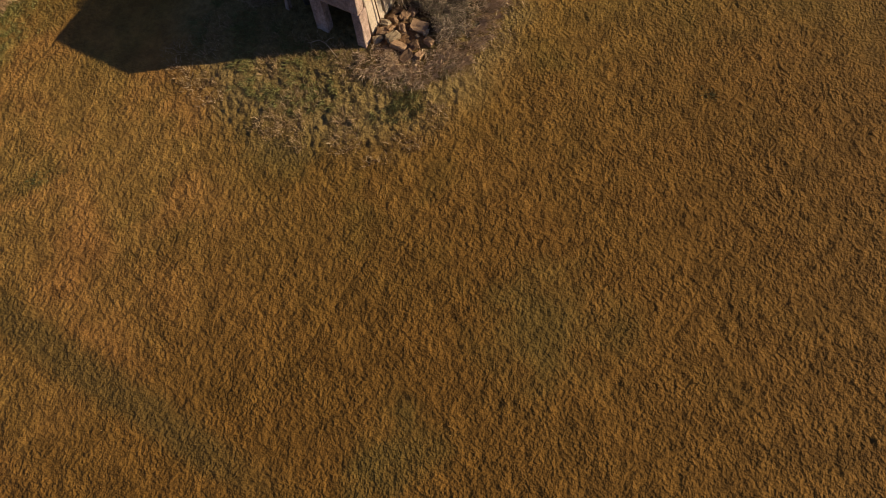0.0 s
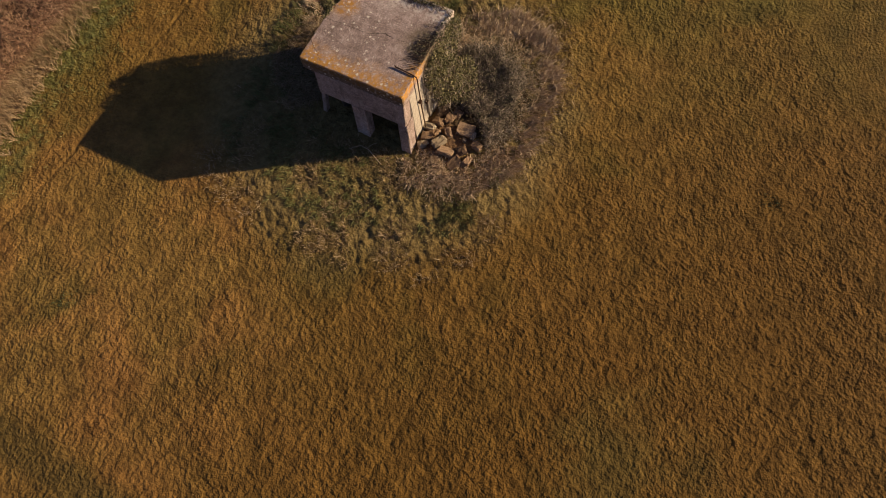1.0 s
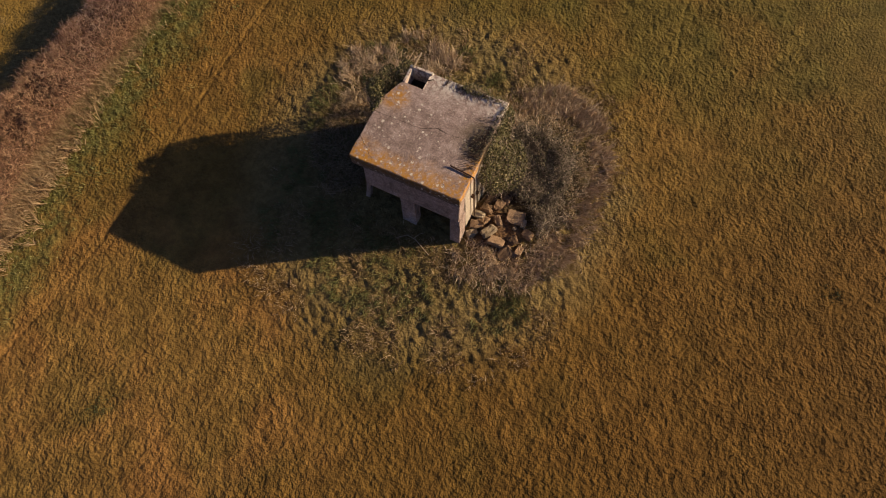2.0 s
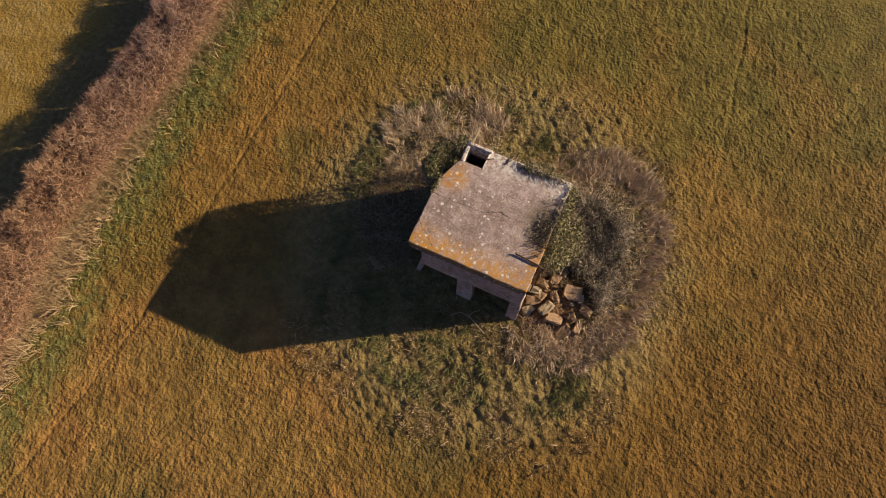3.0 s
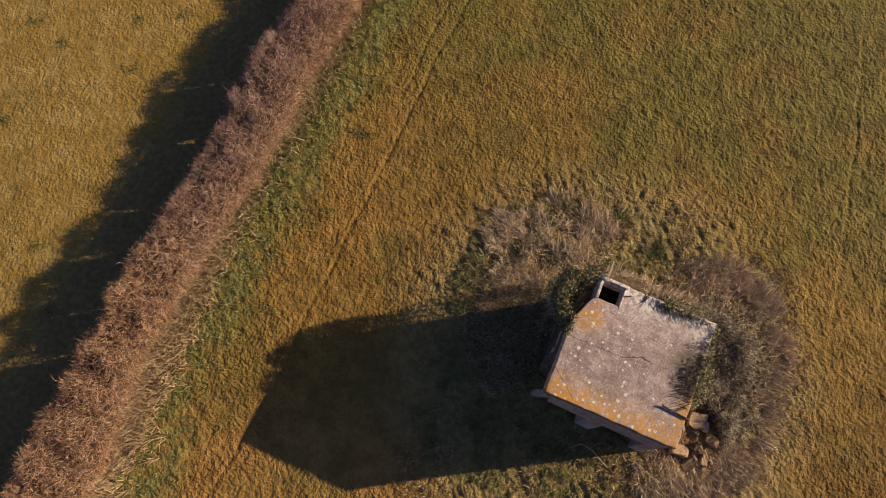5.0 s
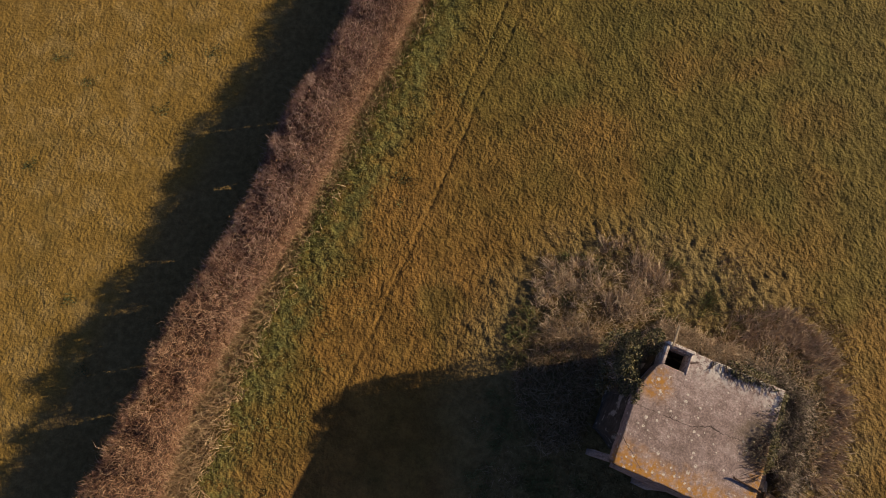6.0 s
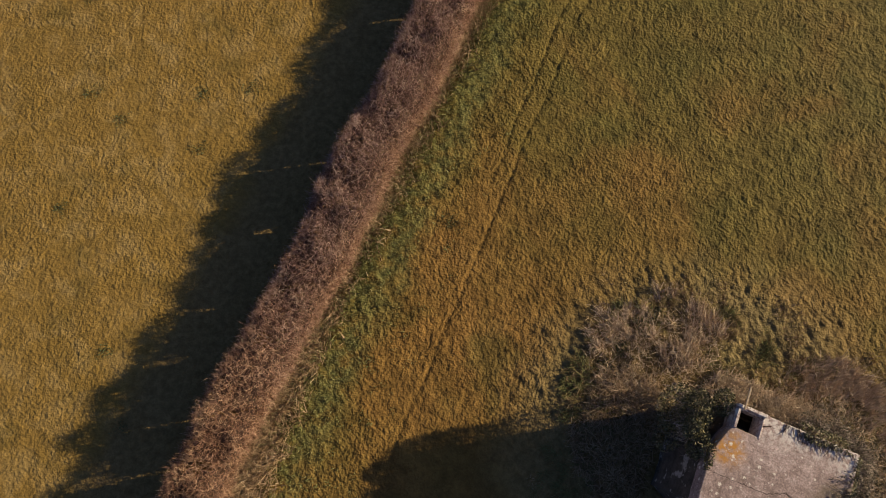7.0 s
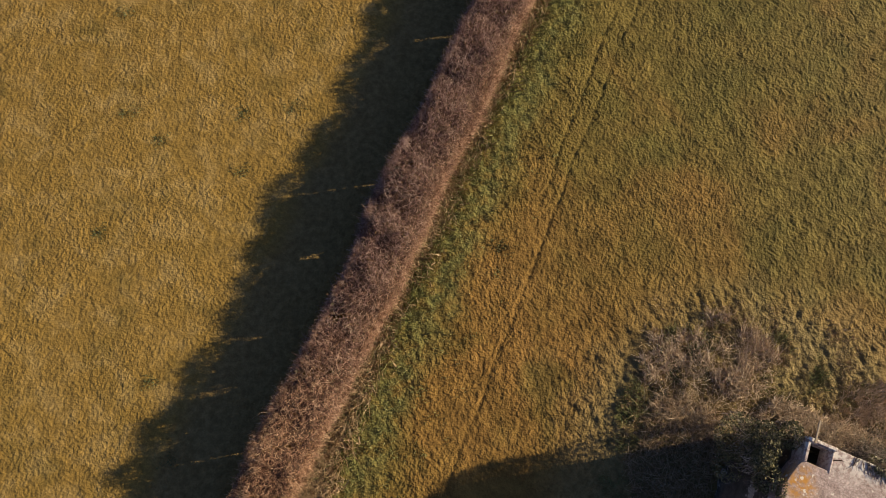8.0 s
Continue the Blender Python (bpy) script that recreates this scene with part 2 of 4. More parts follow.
    col = n.mix(n.math("MULTIPLY", n.step(band, 0.80, 0.2, 0.0, 0.7), n.step(n.dot(at, (1, 0, 0)), -4.5, -8.5)), col, (0.116, 0.086, 0.029))
    # ring round the pillbox, strip along the hedge
    col = n.mix(n.step(near, 7.6, 5.4, 0.0, 0.75), col, n.mix(fine, (0.140, 0.120, 0.048), (0.335, 0.264, 0.134)))
    along = n.math("ADD", n.dot(at, (0.471, 0.882, 0)), 0.471 * 14.3 - 0.882 * 22.9)
    s_wob = n.math("SUBTRACT", s_wob, n.step(along, -5.0, -10.0, 0.0, 0.7))
    strip = n.math("MULTIPLY", n.step(s_wob, 2.6, 1.5), n.step(s_wob, -0.2, 0.5))
    col = n.mix(n.math("MULTIPLY", strip, n.step(n.noise(at, 2.4, 3, 0.6), 0.36, 0.60, 0.30, 0.92)), col, n.mix(fine, (0.116, 0.130, 0.042), (0.215, 0.206, 0.074)))
    heap = n.math("ADD", n.gap(at, (-3.0, 14.75, 0)), n.math("MULTIPLY", n.math("SUBTRACT", fine, 0.5), 1.2))
    col = n.mix(n.step(heap, 1.15, 0.6, 0.0, 0.9), col, (0.215, 0.128, 0.078))
    # leaf mould under the bramble, darkened to paint the shade in its gaps
    bx, by = box_xy(4.35, 2.5)
    bramble_dark = n.math("ADD", n.gap(at, (float(bx), float(by), 0)), n.math("MULTIPLY", n.math("SUBTRACT", fine, 0.5), 0.9))
    col = n.mix(n.step(bramble_dark, 1.75, 1.15, 0.0, 0.9), col, (0.075, 0.058, 0.040))
    # the next field
    other = n.mix(n.noise(at, 0.5, 4, 0.6), (0.250, 0.168, 0.040), (0.310, 0.205, 0.060))
    other = n.mix(n.step(n.noise(at, 0.75, 4, 0.55), 0.50, 0.72, 0.0, 0.7), other, (0.160, 0.122, 0.036))
    other = n.mix(n.step(n.noise(at, 1.2, 4, 0.65, 0.6), 0.44, 0.68, 0.0, 0.65), other, (0.385, 0.280, 0.110))
    # dead leaves and bleached stalks in the hedge's lee, its shadow tone painted in
    lee = n.step(n.math("ADD", s, n.math("MULTIPLY", n.math("SUBTRACT", mid, 0.5), 1.4)), -4.3, -3.4, 0.0, 0.8)
    other = n.mix(lee, other, n.mix(fine, (0.150, 0.106, 0.040), (0.290, 0.215, 0.105)))
    col = n.mix(n.step(s, -1.5, -2.2), col, other)
    return n.mix(1.0, col, (0.865, 0.820, 0.735), "MULTIPLY"), fine


def turf_material():
    n = Nodes("turf")
    col, fine = field_colour(n)
    grain = n.noise(n.where, 22, 3, 0.7)
    col = n.times(col, n.math("MULTIPLY", n.step(grain, 0.3, 0.7, 0.90, 1.08), n.step(fine, 0.3, 0.7, 0.86, 1.12)))
    s = n.math("ADD", n.dot(n.where, (0.882, -0.471, 0)), 0.882 * 14.3 + 0.471 * 22.9)
    relief = n.math("ADD", n.math("MULTIPLY", grain, 0.22), n.noise(n.where, 11.0, 1.5, 0.45))
    patchy = n.step(n.noise(n.where, 0.45, 3, 0.6), 0.32, 0.68, 0.66, 1.25)
    n.bump(n.math("MULTIPLY", n.math("MULTIPLY", relief, patchy), n.step(s, -2.2, -1.4, 0.62, 1.0)), 1.0, 0.066)
    return n.done(col)


def blade_material():
    n = Nodes("grass_blades", 0.75)
    col, fine = field_colour(n)
    r = n.island()
    col = n.times(col, n.step(r, 0.0, 1.0, 0.80, 1.32))
    col = n.mix(n.step(r, 0.88, 1.0, 0.0, 0.28), col, (0.42, 0.31, 0.14))
    return n.done(col)


def plant_material(name, stops, size=3.0, rough=0.7, cool=1.04):
    n = Nodes(name, rough)
    v = n.math("ADD", n.math("MULTIPLY", n.island(), 0.65), n.math("MULTIPLY", n.noise(n.where, size, 3), 0.35))
    return n.done(n.ramp(v, *((p, (c[0], c[1] * 1.02, c[2] * cool)) for p, c in stops)))


def hedge_material():
    """Bare twigs, pinkish brown, tanner with dead grass towards the hedge's low end."""
    n = Nodes("hedge_twigs", 0.7)
    v = n.math("ADD", n.math("MULTIPLY", n.island(), 0.65), n.math("MULTIPLY", n.noise(n.where, 1.2, 3), 0.35))
    col = n.ramp(v, (0.12, (0.092, 0.051, 0.046)), (0.38, (0.215, 0.126, 0.108)), (0.64, (0.370, 0.240, 0.204)), (0.90, (0.60, 0.46, 0.38)))
    along = n.math("ADD", n.dot(n.where, (0.471, 0.882, 0)), 0.471 * 14.3 - 0.882 * 22.9)
    along = n.math("ADD", along, n.math("MULTIPLY", n.math("SUBTRACT", n.noise(n.where, 0.6, 3), 0.5), 5.0))
    tan = n.mix(1.0, col, (1.24, 1.16, 0.88), "MULTIPLY")
    s = n.math("ADD", n.dot(n.where, (0.882, -0.471, 0)), 0.882 * 14.3 + 0.471 * 22.9)
    s = n.math("ADD", s, n.math("MULTIPLY", n.math("SUBTRACT", n.noise(n.where, 1.6, 3), 0.5), 1.2))
    low = n.math("MAXIMUM", n.step(along, 1.0, -5.5, 0.0, 1.0), n.step(s, -0.75, 0.05, 0.0, 0.85))
    return n.done(n.mix(low, col, tan))


def concrete_material(name, lichen):
    """Weathered board-marked concrete; lichen: orange crust and white rosettes on the roof."""
    n = Nodes(name, 0.88)
    at = n.local
    big, mid, fine = n.noise(at, 0.9, 4, 0.6, 0.3), n.noise(at, 5, 4, 0.65), n.noise(at, 60, 3, 0.7)
    col = n.ramp(n.math("ADD", n.math("MULTIPLY", big, 0.5), n.math("MULTIPLY", mid, 0.5)),
                 (0.34, (0.215, 0.160, 0.138)), (0.50, (0.370, 0.280, 0.248)), (0.66, (0.530, 0.425, 0.385)))
    col = n.times(col, n.math("MULTIPLY", n.step(fine, 0.3, 0.7, 0.65, 1.3), n.step(n.noise(at, 24, 3, 0.7), 0.3, 0.7, 0.7, 1.28)))
    height = n.math("ADD", n.math("MULTIPLY", fine, 0.5), n.math("MULTIPLY", mid, 0.7))
    if lichen:
        x = n.dot(at, (1, 0, 0))
        y = n.dot(at, (0, 1, 0))
        z = n.dot(at, (0, 0, 1))
        wob = n.math("MULTIPLY", n.math("SUBTRACT", n.noise(at, 2.2, 4, 0.65), 0.5), 1.1)
        ragged = n.noise(at, 9, 4, 0.7)
        front = n.step(n.math("ADD", y, wob), 0.80, 0.05)
        right = n.math("MULTIPLY", n.step(n.math("ADD", x, n.math("MULTIPLY", wob, 0.6)), 2.85, 3.15), n.step(y, 1.9, 1.0))
        spot = n.step(n.math("ADD", n.gap(at, (0.38, 2.05, 0)), n.math("MULTIPLY", wob, 0.5)), 0.52, 0.14)
        crust = n.math("MAXIMUM", n.math("MAXIMUM", front, right), spot)
        crust = n.math("MULTIPLY", crust, n.step(ragged, 0.34, 0.60))
        crust = n.math("MULTIPLY", crust, n.step(z, 2.52, 2.62))
        col = n.mix(n.math("MULTIPLY", crust, 0.88), col, n.mix(n.noise(at, 14, 3), (0.44, 0.195, 0.020), (0.64, 0.315, 0.040)))
        # ragged dark brown down the weathered front edge
        front_brown = n.math("MULTIPLY", n.step(z, 2.83, 2.77), n.math("MULTIPLY", n.step(y, 0.10, 0.04), n.step(ragged, 0.25, 0.5)))
        col = n.mix(n.math("MULTIPLY", front_brown, 0.8), col, (0.090, 0.064, 0.040))
        cell = n.cells(at, 8.0)
        size = n.math("MULTIPLY", n.step(n.dot(cell.outputs["Color"], (1, 0, 0)), 0.50, 1.0), 0.36)
        dots = n.step(n.math("SUBTRACT", cell.outputs["Distance"], size), 0.02, -0.06)
        dots = n.math("MULTIPLY", dots, n.step(n.noise(at, 30, 2), 0.35, 0.5))
        col = n.mix(n.math("MULTIPLY", dots, 0.95), col, (0.74, 0.68, 0.58))
        cell = n.cells(at, 21.0)
        size = n.math("MULTIPLY", n.step(n.dot(cell.outputs["Color"], (0, 1, 0)), 0.62, 1.0), 0.40)
        dots = n.math("MULTIPLY", n.step(n.math("SUBTRACT", cell.outputs["Distance"], size), 0.02, -0.06), n.step(n.noise(at, 1.7, 3), 0.38, 0.6))
        col = n.mix(n.math("MULTIPLY", dots, 0.85), col, (0.66, 0.60, 0.52))
        # two old cracks
        bend = n.math("MULTIPLY", n.math("SUBTRACT", n.noise(at, 7.0, 4, 0.65), 0.5), 0.16)
        crack = 0.0
        for ax, ay, bx, by, wide in ((0.02, 1.44, 1.37, 1.46, 0.011), (1.37, 1.46, 1.83, 1.64, 0.016), (1.83, 1.64, 2.0, 1.60, 0.024), (2.0, 1.60, 2.55, 1.62, 0.010),
                                     (0.02, 0.63, 0.29, 0.39, 0.013), (0.29, 0.39, 0.62, 0.12, 0.012)):
            lean = (by - ay) / (bx - ax)
            off = n.math("ADD", n.math("SUBTRACT", y, n.math("MULTIPLY", x, lean)), n.math("ADD", bend, lean * ax - ay))
            line = n.step(n.math("ABSOLUTE", off), wide, wide * 0.35)
            line = n.math("MULTIPLY", line, n.math("MULTIPLY", n.step(x, ax - 0.03, ax), n.step(x, bx + 0.03, bx)))
            crack = n.math("MAXIMUM", crack, line)
        col = n.mix(n.math("MULTIPLY", crack, 0.8), col, (0.045, 0.036, 0.028))
        height = n.math("SUBTRACT", height, n.math("MULTIPLY", crack, 1.5))
        pale = n.math("MULTIPLY", n.step(n.math("ADD", y, wob), 2.35, 3.0), n.step(ragged, 0.44, 0.54))
        col = n.mix(n.math("MULTIPLY", pale, 0.85), col, (0.74, 0.68, 0.60))
        moss = n.math("MULTIPLY", n.step(n.math("ADD", x, n.math("MULTIPLY", wob, 0.9)), 2.2, 2.8), n.math("MULTIPLY", n.step(y, 0.9, 1.5), n.step(y, 2.5, 2.0)))
        col = n.mix(n.math("MULTIPLY", moss, 0.6), col, (0.150, 0.120, 0.060))
    else:
        col = n.times(col, 0.95)
        boards = n.add("ShaderNodeTexWave")
        boards.bands_direction = "Z"
        n.put(boards.inputs["Vector"], at)
        boards.inputs["Scale"].default_value, boards.inputs["Distortion"].default_value = 2.2, 1.2
        height = n.math("ADD", height, n.math("MULTIPLY", boards.outputs["Fac"], 0.35))
        streak = n.add("ShaderNodeMapping")
        n.put(streak.inputs["Vector"], at)
        streak.inputs["Scale"].default_value = (7, 7, 0.7)
        col = n.mix(n.step(n.noise(streak.outputs[0], 1, 3), 0.5, 0.72, 0.0, 0.5), col, (0.150, 0.120, 0.095))
        col = n.mix(n.step(n.noise(at, 3.1, 4, 0.7), 0.58, 0.66, 0.0, 0.7), col, (0.36, 0.31, 0.27))
    n.bump(height, 0.55, 0.02)
    return n.done(col)


def stone_material(name, dark, mid, light):
    n = Nodes(name, 0.9)
    r = n.add("ShaderNodeObjectInfo").outputs["Random"]
    v = n.math("ADD", n.math("MULTIPLY", n.noise(n.local, 9, 4, 0.65), 0.7), n.math("MULTIPLY", r, 0.3))
    col = n.ramp(v, (0.3, dark), (0.5, mid), (0.72, light))
    fine = n.noise(n.local, 55, 3, 0.7)
    col = n.times(col, n.step(fine, 0.3, 0.7, 0.75, 1.15))
    n.bump(n.math("ADD", fine, n.noise(n.local, 12, 3)), 0.6, 0.02)
    return n.done(col)


def rust_material():
    n = Nodes("rusty_iron", 0.75)
    n.bsdf.inputs["Metallic"].default_value = 0.25
    col = n.ramp(n.noise(n.local, 25, 4, 0.7), (0.35, (0.045, 0.030, 0.024)), (0.6, (0.110, 0.060, 0.038)), (0.8, (0.17, 0.085, 0.045)))
    n.bump(n.noise(n.local, 70, 3), 0.4, 0.004)
    return n.done(col)


def wood_material():
    n = Nodes("grey_wood", 0.8)
    m = n.add("ShaderNodeMapping")
    n.put(m.inputs["Vector"], n.local)
    m.inputs["Scale"].default_value = (40, 40, 4)
    g = n.noise(m.outputs[0], 1, 4, 0.6)
    n.bump(g, 0.4, 0.004)
    return n.done(n.ramp(g, (0.3, (0.30, 0.22, 0.14)), (0.7, (0.52, 0.42, 0.29))))


def soil_material():
    n = Nodes("hedge_litter", 1.0)
    col = n.ramp(n.noise(n.where, 14, 4, 0.7), (0.3, (0.060, 0.038, 0.027)), (0.7, (0.150, 0.096, 0.066)))
    n.bump(n.noise(n.where, 30, 4), 1.0, 0.05)
    return n.done(col)


M_TURF, M_BLADE = turf_material(), blade_material()
M_ROOF, M_WALL = concrete_material("lichened_concrete", True), concrete_material("weathered_concrete", False)
M_BROWN = stone_material("brown_block", (0.125, 0.080, 0.050), (0.240, 0.155, 0.095), (0.37, 0.255, 0.165))
M_PALE = stone_material("pale_block", (0.20, 0.155, 0.10), (0.32, 0.255, 0.175), (0.47, 0.40, 0.30))
M_IRON, M_WOOD, M_SOIL = rust_material(), wood_material(), soil_material()
M_TWIG = hedge_material()
M_DEADLEAF = plant_material("dead_leaves", ((0.2, (0.095, 0.050, 0.028)), (0.6, (0.180, 0.095, 0.048)), (0.9, (0.26, 0.16, 0.08))), 1.2)
M_BRAMBLE = plant_material("bramble_stems", ((0.1, (0.058, 0.044, 0.033)), (0.38, (0.148, 0.112, 0.085)), (0.66, (0.340, 0.266, 0.205)), (0.90, (0.74, 0.62, 0.50))), 1.5)
M_IVY = plant_material("ivy_leaves", ((0.1, (0.050, 0.050, 0.024)), (0.45, (0.124, 0.116, 0.052)), (0.75, (0.250, 0.214, 0.102)), (0.95, (0.48, 0.41, 0.24))), 3.0, 0.5)
M_BRAMLEAF = plant_material("bramble_leaves", ((0.1, (0.060, 0.058, 0.034)), (0.45, (0.140, 0.126, 0.074)), (0.75, (0.265, 0.226, 0.146)), (0.95, (0.48, 0.40, 0.28))), 2.0)
M_LONG = plant_material("long_grass", ((0.1, (0.135, 0.122, 0.042)), (0.4, (0.225, 0.192, 0.072)), (0.7, (0.330, 0.258, 0.112)), (0.95, (0.46, 0.35, 0.19))), 1.1)
M_STRAW = plant_material("dry_straw", ((0.1, (0.190, 0.120, 0.062)), (0.5, (0.345, 0.230, 0.128)), (0.9, (0.56, 0.42, 0.26))), 1.1)
M_PALESTRAW = plant_material("bleached_straw", ((0.1, (0.290, 0.198, 0.118)), (0.5, (0.520, 0.382, 0.248)), (0.9, (0.72, 0.57, 0.41))), 1.1)


# ---------------------------------------------------------------- ground: one sheet, fine where the camera flies
def spread(lo, hi, pitch, reach):
    inner = np.arange(lo, hi, pitch)
    out = pitch * 1.35 ** np.arange(1, 60)
    out = np.cumsum(out)
    out = out[out < reach]
    return np.concatenate((lo - out[::-1], inner, inner[-1] + out))


def build_ground():
    xs, ys = spread(-16.5, 15.5, 0.047, 2600), spread(-1.5, 35.0, 0.047, 2600)
    gx, gy = np.meshgrid(xs, ys)
    gx = gx - 0.38 * gy                 # the fine part leans with the flight
    fade = (gx > -33) & (gx < 19) & (gy > -6) & (gy < 41)
    gz = np.where(fade, lie(gx, gy), 0.0)
    w, h = len(xs), len(ys)
    i = (np.arange(h - 1)[:, None] * w + np.arange(w - 1)[None, :]).reshape(-1, 1)
    faces = np.concatenate((i, i + 1, i + 1 + w, i + w), axis=1)
    ob = bulk("ground", np.stack((gx, gy, gz), -1).reshape(-1, 3), faces, M_TURF)
    ob.data.polygons.foreach_set("use_smooth", np.ones(len(faces), dtype=bool))
    return tagged(ob, "dry golden and rusty field turf with greener patches", "ground", kind="structure")


build_ground()


def scatter(count, lo, hi):
    return rng.uniform(lo[0], hi[0], count), rng.uniform(lo[1], hi[1], count)


def in_view(x, y):
    """The part of the plan that the flight shows, with a margin."""
    a = (x > -19.5) & (x < 14.5) & (y > -0.8) & (y < 19.5) & (y > 4.0 - 0.35 * (x + 19))
    b = (x > -27.5) & (x < 9) & (y > 12) & (y < 35)
    return a | b


def build_sward():
    x, y = scatter(60000, (-27.5, -0.8), (14.5, 35))
    u, v = box_uv(x, y)
    s = hedge_s(x, y)
    keep = in_view(x, y) & ~((u > -0.1) & (u < 3.3) & (v > -0.1) & (v < 3.2)) & ~((s > -1.75) & (s < -0.15))
    keep &= (s > -1.8) | (rng.random(len(x)) < 0.6)
    keep &= rng.random(len(x)) < 0.55 + 0.45 * vnoise(x, y, 0.8, 1)
    x, y, s = x[keep], y[keep], s[keep]
    near = box_gap(x, y)
    tall = 0.026 + 0.04 * sstep(2.2, 0.4, s) * (s > -0.4) + 0.05 * sstep(3.2, 1.0, near) + 0.02 * vnoise(x, y, 1.5, 1)
    sets = []
    for k in range(3):
        n = len(x)
        px, py = x + rng.normal(0, 0.03, n), y + rng.normal(0, 0.03, n)
        root = np.stack((px, py, lie(px, py) - 0.01), 1)
        length = tall * rng.uniform(0.6, 1.3, n)
        lean = rng.normal(0, 0.75, (n, 2)) + (-0.35, -0.15)
        tip = root + np.stack((lean[:, 0] * length, lean[:, 1] * length, length * rng.uniform(0.5, 1.0, n)), 1)
        sets.append(spike_arrays(root, tip, rng.uniform(0.007, 0.013, n)))
    ob = bulk("grass", *merged(*sets), M_BLADE)
    tagged(ob, "short matted dry golden grass of the field", "grass", kind="stuff")


build_sward()


def tuft_field(name, x, y, tall, material, blades, spreadout, width, label):
    """Long arching blades in clumps round the places given."""
    n = len(x) * blades
    cx, cy, ct = np.repeat(x, blades), np.repeat(y, blades), np.repeat(tall, blades)
    a = rng.uniform(0, 2 * np.pi, n)
    q = rng.uniform(0.1, 1.0, n) * spreadout
    px, py = cx + np.cos(a) * 0.05, cy + np.sin(a) * 0.05
    root = np.stack((px, py, lie(px, py) - 0.02), 1)
    tip = root + np.stack((np.cos(a) * q * ct - 0.15 * ct, np.sin(a) * q * ct, ct * rng.uniform(0.45, 1.0, n)), 1)
    ob = bulk(name, *blade_arrays(root, tip, np.full(n, width) * rng.uniform(0.6, 1.2, n)), material)
    return tagged(ob, label, "grass", kind="stuff")


def build_long_grass():
    x, y = scatter(7000, (-11.5, 10.0), (3.5, 22.5))
    near = box_gap(x, y)
    u, v = box_uv(x, y)
    keep = (near > 0.12) & (rng.random(len(x)) < sstep(3.3, 1.0, near + 1.5 * (vnoise(x, y, 1.1, 12) - 0.5)))
    keep &= ~((u > 3.2) & (u < 5.2) & (v > -0.75) & (v < 2.0))
    x, y = x[keep], y[keep]
    tuft_field("long_grass", x, y, rng.uniform(0.06, 0.16, len(x)), M_LONG, 6, 0.9, 0.008,
               "uncut grey-green tufts of long grass round the pillbox")
    x, y = scatter(7000, (-11.5, 10.0), (4.0, 22.5))
    near = box_gap(x, y)
    u, v = box_uv(x, y)
    clump = vnoise(x, y, 0.9, 31)
    keep = (near > 0.15) & (near < 4.1) & (clump > 0.52) & ~((u > 3.2) & (u < 5.2) & (v > -0.75) & (v < 2.0)) & (u > -3.0)
    x, y = x[keep], y[keep]
    tuft_field("straw_tufts", x, y, rng.uniform(0.09, 0.24, len(x)), M_STRAW, 8, 1.2, 0.006,
               "bleached straw-coloured dead grass tufts round the pillbox")


def build_tussocks():
    """Thick tussocks in the ring: bleached ones that lean away from the bramble, green ones in the hollows between."""
    for name, n, seed, blades, material, reach, label in (
            ("straw_tussocks", 700, 71, 34, M_PALESTRAW, (0.10, 0.28), "bleached straw tussocks leaning outwards round the pillbox"),
            ("green_tussocks", 420, 72, 30, M_VERGE, (0.07, 0.18), "grey-green grass tussocks round the pillbox")):
        x, y = scatter(n * 9, (-11.0, 10.5), (3.0, 22.5))
        u, v = box_uv(x, y)
        gap = np.hypot((u - 4.3) / 1.95, (v - 2.4) / 2.9)
        back = np.hypot((u + 0.75) / 1.9, (v - 4.1) / 1.7)
        near = box_gap(x, y)
        patch = vnoise(x, y, 0.9, seed)
        if material is M_PALESTRAW:
            keep = ((gap > 0.92) & (gap < 1.22) & (u > 2.0)) | ((back < 1.1) & (patch > 0.45)) | ((near > 0.6) & (near < 2.1) & (patch > 0.68) & (v < 0))
        else:
            keep = (near > 0.4) & (near < 3.0) & (patch > 0.42) & (gap > 1.08) & (back > 0.75)
        keep &= (near > 0.25) & (rng.random(len(x)) < 0.9)
        x, y = x[keep][:n], y[keep][:n]
        cx, cy = np.repeat(x, blades), np.repeat(y, blades)
        k = len(cx)
        out = np.repeat(unit(np.stack((x - BOX_C[0], y - BOX_C[1], 0 * x), 1)), blades, axis=0)
        px, py = cx + rng.normal(0, 0.07, k), cy + rng.normal(0, 0.07, k)
        root = np.stack((px, py, lie(px, py) - 0.01), 1)
        run = rng.uniform(*reach, k)
        tip = root + (out * 0.6 + rng.normal(0, 0.6, (k, 3)) * (1, 1, 0)) * run[:, None]
        tip[:, 2] = np.maximum(root[:, 2] + run * rng.uniform(0.1, 1.0, k), lie(tip[:, 0], tip[:, 1]) + 0.012)
        ob = bulk(name, *blade_arrays(root, tip, rng.uniform(0.004, 0.009, k)), material)
        tagged(ob, label, "grass", kind="stuff")


M_VERGE = plant_material("verge_grass", ((0.1, (0.094, 0.106, 0.034)), (0.5, (0.168, 0.170, 0.060)), (0.85, (0.275, 0.244, 0.102)), (1.0, (0.38, 0.31, 0.16))), 1.1)
build_long_grass()
build_tussocks()


